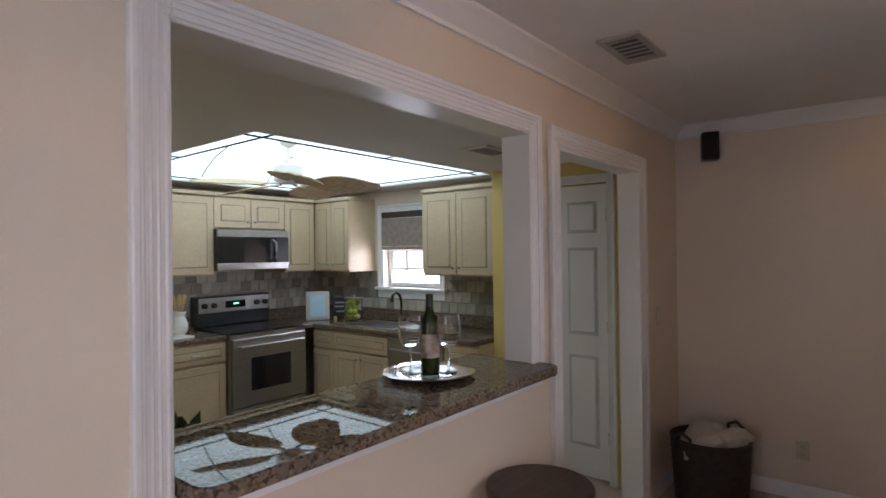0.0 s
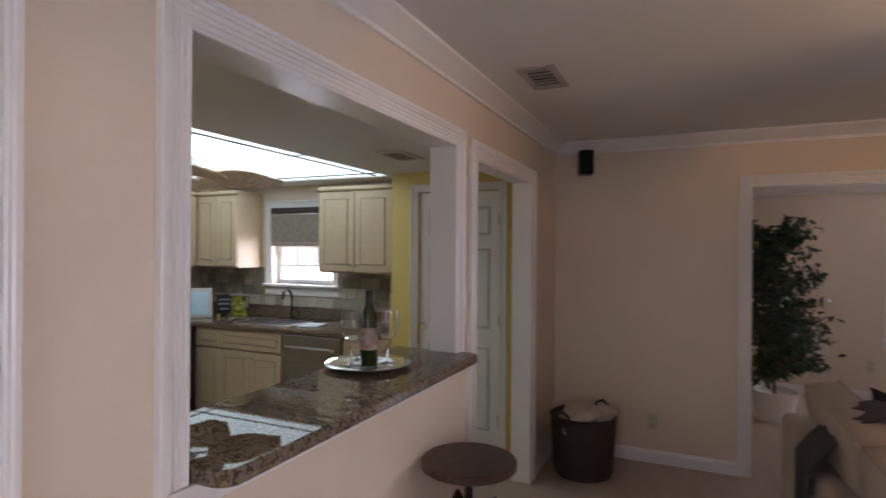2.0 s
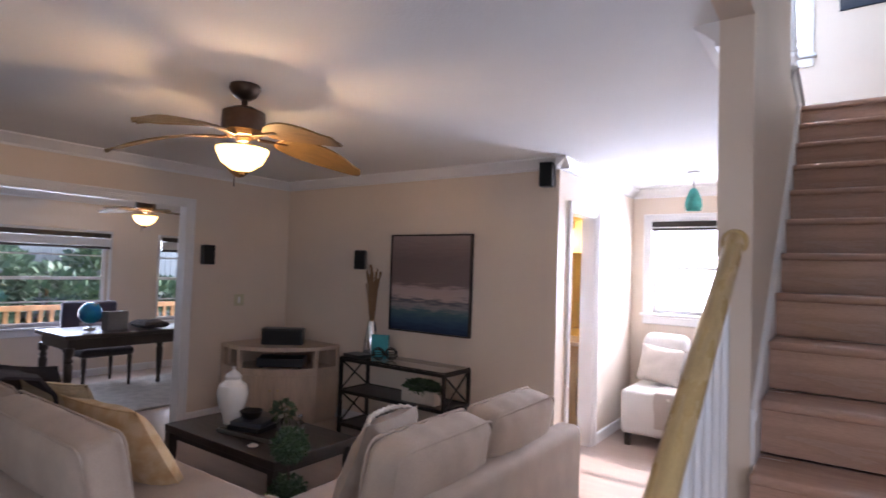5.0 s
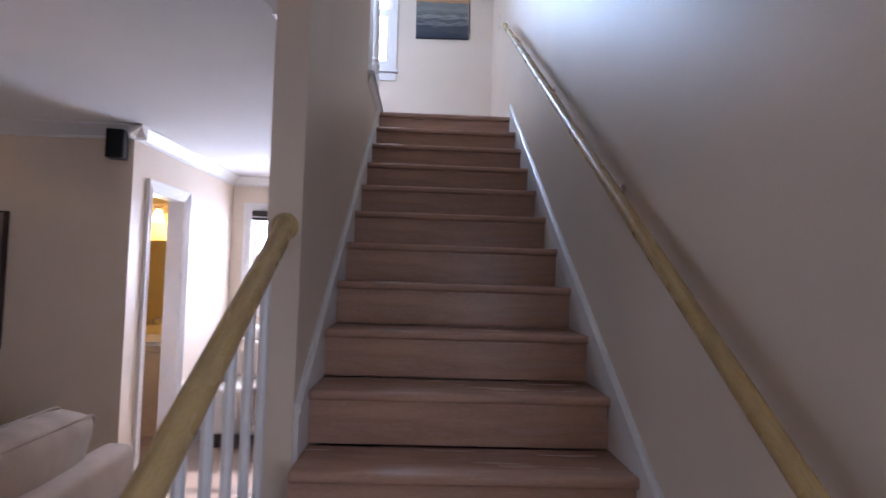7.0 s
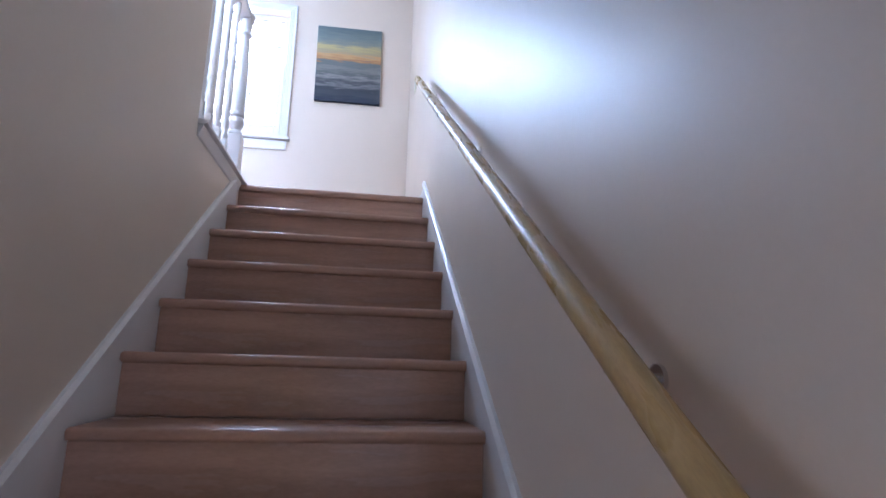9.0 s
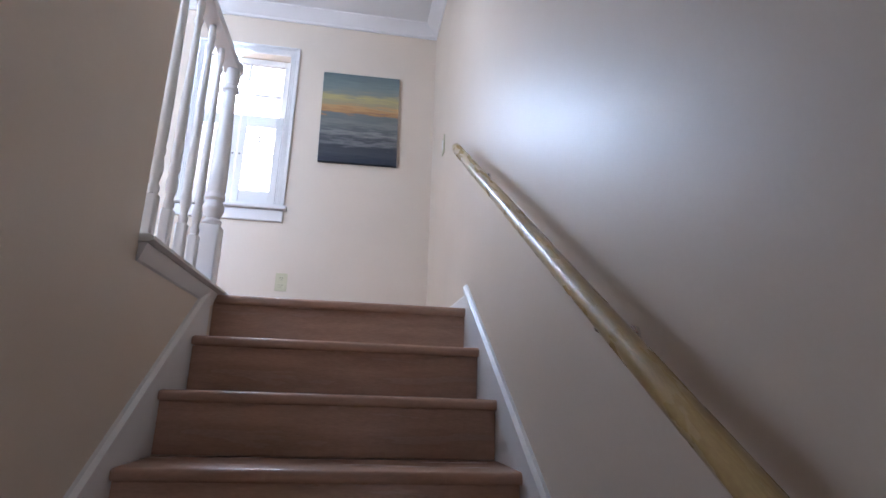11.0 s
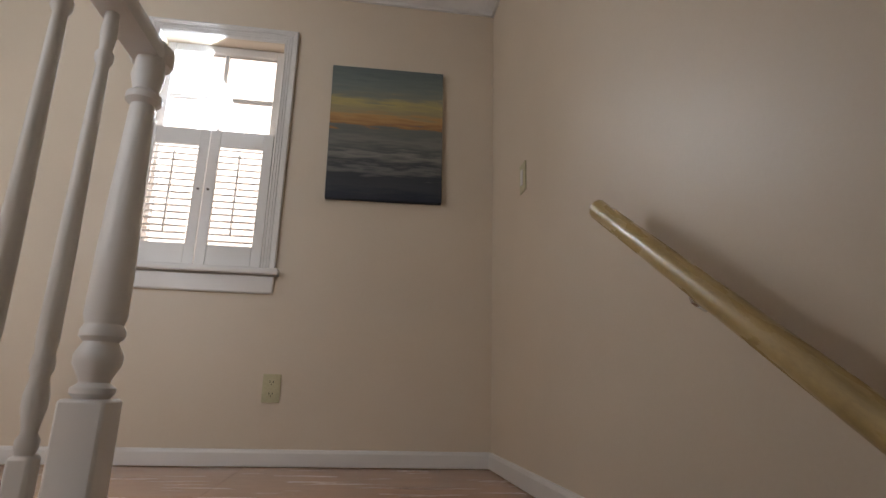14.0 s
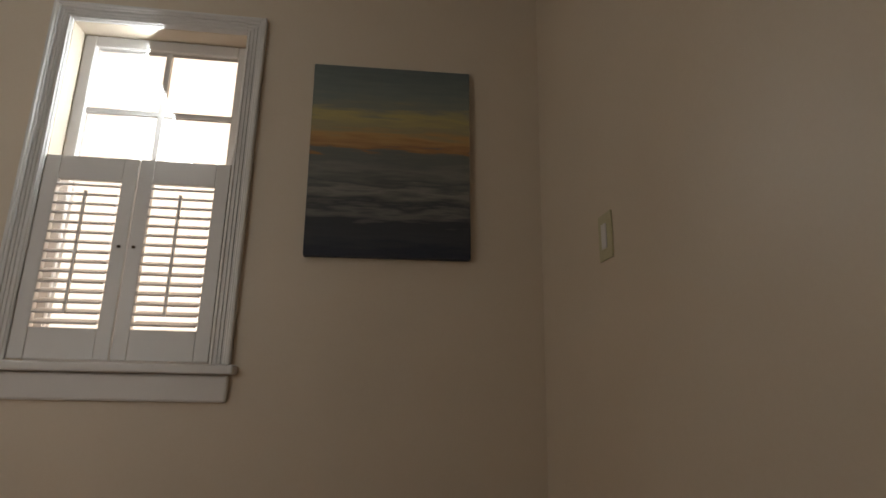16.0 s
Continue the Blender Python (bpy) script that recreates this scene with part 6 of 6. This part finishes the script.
for x in (-0.43, -0.04, 0.38):
    for y in (-0.30, 0.32):
        part("foot", box(x, y, 0, x + 0.05, y + 0.05, 0.12), M_ESP, arm)
for x, z, w, h, t, m, label in ((0.97, 0.69, 0.40, 0.36, -6, M_LINEN, "white pillow leaning on the settee"), (0.50, 0.655, 0.46, 0.28, 14, mat("navy_pillow", (0.03, 0.055, 0.12), 0.9, bump=0.3), "navy blue oblong pillow on the settee")):
    p = thing("throw_pillow", label, "pillow", pose(x, -6.30, z, 18, t, 0), "throw pillows")
    part("cover", pillow(w, h, 0.14, wave=0.01, seed=30), m, p, smooth=True)
draped([(-6.18, 0.512), (-6.05, 0.512), (-5.93, 0.512), (-5.852, 0.50), (-5.832, 0.42), (-5.828, 0.30), (-5.826, 0.20)], 0.24, 0.66, mat("oatmeal_throw", (0.45, 0.38, 0.33), 0.95, bump=0.6, bscale=140), "throw_blanket",
       "oatmeal throw hanging over the settee's front edge", "blanket", 0.008, 8)
pe = thing("pendant_lamp", "teal glass pendant lamp in the hallway", "pendant lamp", pose(0.60, -5.80, 2.44))
part("canopy", lathe(((0.0, 0), (0.055, 0), (0.05, -0.02), (0.0, -0.025)), 16), M_STEEL, pe)
part("cord", tube([(0, 0, -0.02), (0, 0, -0.15)], 0.004, 6), M_BLACK, pe)
part("shade", lathe(((0.018, -0.145), (0.035, -0.165), (0.065, -0.24), (0.070, -0.30), (0.062, -0.335), (0.058, -0.33), (0.064, -0.295), (0.058, -0.24), (0.03, -0.17)), 20), mat("teal_glass", (0.06, 0.36, 0.30), 0.15, var=0.2, scale=20), pe, smooth=True)
vn = thing("vanity", "white bathroom vanity with a basin top", "vanity", pose(2.1, -6.42, 0))
part("body", box(-0.4, -0.27, 0.0, 0.5, 0.26, 0.80), M_CAB, vn)
part("top", box(-0.42, -0.275, 0.80, 0.52, 0.29, 0.84, 0.006), M_WHITE, vn)
part("door", box(-0.36, 0.26, 0.10, 0.02, 0.28, 0.74, 0.005), M_CAB, vn)
part("door", box(0.06, 0.26, 0.10, 0.44, 0.28, 0.74, 0.005), M_CAB, vn)
part("faucet", tube([(0.05, -0.15, 0.84), (0.05, -0.15, 0.97), (0.05, -0.05, 0.98), (0.05, -0.02, 0.94)], 0.012, 8), M_CHROME, vn, smooth=True)
mi = thing("bathroom_mirror", "plain wall mirror above the vanity", "mirror", pose(2.1, -6.70, 1.35))
part("glass", box(-0.45, 0.0, -0.42, 0.45, 0.008, 0.42), mat("mirror_silver", (0.8, 0.8, 0.8), 0.02, 1.0, var=0.0, bump=0, fine=0), mi)
sc = thing("vanity_light", "brass bathroom light with three lit glass shades", "wall lamp", pose(2.08, -6.70, 2.02))
part("bar", tube([(-0.26, 0.06, 0.06), (-0.13, 0.06, 0.12), (0, 0.06, 0.06), (0.13, 0.06, 0.12), (0.26, 0.06, 0.06)], 0.009, 8), M_OAK, sc, smooth=True)
part("wall_plate", box(-0.06, 0.0, 0.02, 0.06, 0.06, 0.12, 0.004), M_OAK, sc)
for x in (-0.26, 0.0, 0.26):
    part("shade", lathe(((0.02, 0.055), (0.035, 0.03), (0.055, -0.05), (0.06, -0.07)), 16, at=(x, 0.06, 0)), M_BULB2, sc, smooth=True)
lamp("vanity_lamp", "POINT", pose(2.08, -6.5, 1.90), 10, WARM, radius=0.08)
bdoor = thing("door_2", "white bathroom door standing open into the room", "door", kind="structure")
part("leaf", box(1.51, -5.085, 0.012, 2.06, -5.052, 2.03, 0.003), M_TRIM, bdoor)
part("door_knob", tube([(2.0, -5.085, 0.96), (2.0, -5.115, 0.96), (2.0, -5.135, 0.96)], [0.01, 0.026, 0.018], 12), M_OAK, bdoor, smooth=True)

# ---- office ----
rug = thing("office_rug", "thick ivory shag rug under the desk", "rug")
part("rug_body", box(5.32, -5.6, 0.001, 6.90, -2.55, 0.028, 0.012), M_RUG, rug)
dk = thing("desk", "espresso writing desk with turned legs", "desk", pose(5.72, -4.42, 0.029))
part("desktop", box(0.0, 0.0, 0.69, 0.78, 1.38, 0.73, 0.008), M_ESP, dk)
part("apron", box(0.05, 0.05, 0.58, 0.73, 1.33, 0.69, 0.003), M_ESP, dk)
for x in (0.07, 0.71):
    for y in (0.07, 1.31):
        part("leg", lathe(((0.0, 0), (0.022, 0), (0.030, 0.03), (0.020, 0.07), (0.026, 0.12), (0.036, 0.30), (0.040, 0.42), (0.026, 0.45), (0.040, 0.47), (0.026, 0.50), (0.044, 0.53), (0.044, 0.60), (0.0, 0.60)), 16, at=(x, y, 0)), M_ESP, dk, smooth=True)
gl = thing("globe", "glossy blue globe on a stand on the desk", "globe", pose(6.12, -3.42, 0.76))
b = bmesh.new()
bmesh.ops.create_uvsphere(b, u_segments=24, v_segments=14, radius=0.115)
part("ball", b, mat("blue_globe", (0.01, 0.16, 0.42), 0.15, var=0.4, scale=9, col2=(0.02, 0.30, 0.50)), gl, smooth=True).location = (0, 0, 0.18)
part("stand", lathe(((0.0, 0), (0.06, 0), (0.055, 0.02), (0.012, 0.035), (0.012, 0.066), (0.0, 0.066)), 14), M_STEEL, gl)
mgz = thing("magazine_file", "grey magazine file standing on the desk", "file", pose(6.0, -3.62, 0.76, 0, 0, 12))
part("box", box(-0.05, -0.12, 0, 0.05, 0.12, 0.20, 0.004), mat("grey_card", (0.25, 0.24, 0.24), 0.8), mgz)
pk = thing("folded_shawl", "dark folded cloth lying on the desk", "cloth", pose(5.98, -3.98, 0.76))
part("cloth", pillow(0.40, 0.30, 0.09, wave=0.02, seed=41), M_GREY, pk, smooth=True).matrix_basis = pose(0, 0, 0.045, 90, 0, 0)
ch = thing("desk_chair", "dark wingback desk chair with a purple-grey cushion", "chair", pose(6.78, -3.80, 0.029, 0, 0, 90))
part("seat", soft(-0.29, -0.28, 0.36, 0.29, 0.28, 0.46, 0.04), M_GREY, ch, smooth=True)
part("backrest", soft(-0.31, -0.34, 0.40, 0.31, -0.25, 0.97, 0.04), mat("purple_grey_velvet", (0.06, 0.05, 0.085), 0.8, sheen=0.5), ch, smooth=True)
for x in (-0.25, 0.25):
    for y in (-0.24, 0.24):
        part("leg", lathe(((0.0, 0), (0.016, 0), (0.028, 0.36), (0.0, 0.36)), 10, at=(x, y, 0)), M_ESP, ch)
part("cushion", pillow(0.36, 0.28, 0.12, seed=44), mat("pale_print_cushion", (0.35, 0.33, 0.38), 0.9), ch, smooth=True).matrix_basis = pose(0, -0.14, 0.60, -14, 0, 0)
tree = thing("ficus_tree", "tall dark green ficus in a white pot", "tree", pose(6.25, -1.72, 0.001))
part("pot", lathe(((0.0, 0), (0.15, 0), (0.19, 0.26), (0.20, 0.28), (0.18, 0.28), (0.17, 0.24), (0.0, 0.23)), 22), M_WHITE, tree, smooth=True)
rng = random.Random(77)
bm = tube([(0, 0, 0.2), (0.02, 0.01, 0.6), (-0.01, 0.02, 1.1), (0.01, 0, 1.6)], [0.022, 0.018, 0.013, 0.006], 8)
bmL = bmesh.new()
for k in range(120):
    z0 = rng.uniform(0.36, 1.80)
    a, l = rng.uniform(0, 6.283), rng.uniform(0.18, 0.44) * (1.0 if z0 < 1.4 else 0.7)
    base, tip = Vector((0, 0, z0)), Vector((math.cos(a) * l, math.sin(a) * l, z0 + rng.uniform(0.02, 0.26)))
    tube([base, (base + tip) / 2 + Vector((0, 0, 0.03)), tip], [0.006, 0.004, 0.002], 5, bm)
    for q in range(46):
        f = rng.uniform(0.25, 1.08)
        c = base.lerp(tip, f) + Vector((rng.uniform(-1, 1), rng.uniform(-1, 1), rng.uniform(-1, 0.6))) * 0.06
        d = Vector((rng.uniform(-1, 1), rng.uniform(-1, 1), rng.uniform(-1.2, 0.2))).normalized()
        sd = d.cross(Vector((rng.uniform(-1, 1), rng.uniform(-1, 1), rng.uniform(-1, 1)))).normalized()
        s = rng.uniform(0.05, 0.10)
        bmL.faces.new([bmL.verts.new(p) for p in (c, c + d * s * 0.5 + sd * s * 0.22, c + d * s, c + d * s * 0.5 - sd * s * 0.22)])
part("trunk", bm, M_REED, tree)
part("crown", bmL, M_LEAF, tree)

M_SHRUB = mat("sunlit_shrub_leaves", (0.17, 0.27, 0.16), 0.5, var=0.25, scale=3, bump=0.1, col2=(0.09, 0.17, 0.12))
# ---- garden seen through the windows ----
tagged(part("ground", box(7.66, -60, -0.32, 80, 60, -0.30), mat("garden_lawn", (0.10, 0.16, 0.05), 0.9, var=0.3, scale=2.0, bump=0.6, bscale=30)), "green garden lawn behind the house", "ground", kind="structure")
tagged(part("ground_front", box(-80, -60, -0.32, 7.66, -6.9, -0.30), mat("front_drive", (0.45, 0.43, 0.40), 0.9, var=0.2, scale=2.0)), "pale sunlit drive in front of the house", "ground", kind="structure")
dkf = thing("deck_rail", "orange cedar deck railing outside the office", "fence")
M_CEDAR = mat("orange_cedar", (0.62, 0.33, 0.15), 0.6, var=0.15, scale=6)
part("top_rail", box(10.0, -9, 0.66, 10.1, 2, 0.74), M_CEDAR, dkf)
part("bottom_rail", box(10.02, -9, 0.10, 10.08, 2, 0.16), M_CEDAR, dkf)
for y in (-9, -7, -5, -3, -1, 1):
    part("post", box(10.0, y, -0.32, 10.1, y + 0.1, 0.78), M_CEDAR, dkf)
bal1 = part("slat", box(10.03, -0.03, 0.16, 10.07, 0.03, 0.66), M_CEDAR, dkf)
for k in range(70):
    o = bal1 if k == 0 else bal1.copy()
    if k:
        scene.collection.objects.link(o)
    o.location = (0, 1.9 - 0.155 * k, 0)
pf2 = thing("garden_fence", "weathered grey board fence behind the shrubs", "fence")
bd1 = part("board", box(14.0, -0.07, -0.3, 14.03, 0.07, 1.75, 0.005, None, 1), mat("weathered_board", (0.38, 0.44, 0.48), 0.85, var=0.15, scale=4, stretch=(6, 6, 1)), pf2)
for k in range(110):
    o = bd1 if k == 0 else bd1.copy()
    if k:
        scene.collection.objects.link(o)
    o.location = (0, 3 - 0.145 * k, 0)
for k, (x, y, r) in enumerate(((12.2, -3.6, 0.8), (12.8, -5.4, 1.0), (12.0, -7.2, 0.8), (12.9, -1.8, 1.0), (12.4, -9.0, 1.0), (15.8, -4.2, 1.6), (16.2, -8.2, 1.7), (16.0, -1.0, 1.7), (13.2, -4.4, 0.8), (13.2, -6.6, 0.9))):
    sb = leaf_ball("garden_shrub", pose(x, y, 0.35 * r + (1.9 if x > 15 else 0.7 if x > 13 else 0.05)), r, 1500, "loose green garden shrub beyond the deck", 0.22, squash=0.9, seed=50 + k, inner=False, cat="shrub")
    for o in sb.children:
        o.data.materials[0] = M_SHRUB
    part("trunk", tube([(0, 0, -0.35 * r - (2.25 if x > 15 else 0.4)), (0.05, 0, 0.0), (0.02, 0.1, r * 0.6)], [0.09, 0.06, 0.02], 8), M_REED, sb)
# made-up white wall that only gives the kitchen window a bright view
gw = thing("garden_wall", "white sunlit wall added to fill the kitchen window with brightness", "wall", kind="structure")
part("wall_face", box(5.5, 9.0, -0.32, 30, 9.15, 1.75), mat("white_render", (0.80, 0.82, 0.84), 0.9, var=0.06, bump=0.3, bscale=20), gw)
part("coping", box(5.45, 8.95, 1.75, 30, 9.2, 1.82, 0.01), mat("coping_stone", (0.5, 0.5, 0.5), 0.9), gw)
kp = leaf_ball("potted_plant", pose(1.80, 1.55, 0.56), 0.13, 320, "leafy green plant in a tall white pot in the kitchen", 0.12, seed=90, inner=False)
part("pot", lathe(((0.0, -0.56), (0.11, -0.56), (0.13, -0.12), (0.12, -0.12), (0.11, -0.16), (0.0, -0.16)), 20), M_WHITE, kp, smooth=True)
part("stem", tube([(0, 0, -0.2), (0.01, 0, 0.0), (0, 0.01, 0.1)], [0.012, 0.01, 0.005], 6), M_LEAF, kp)
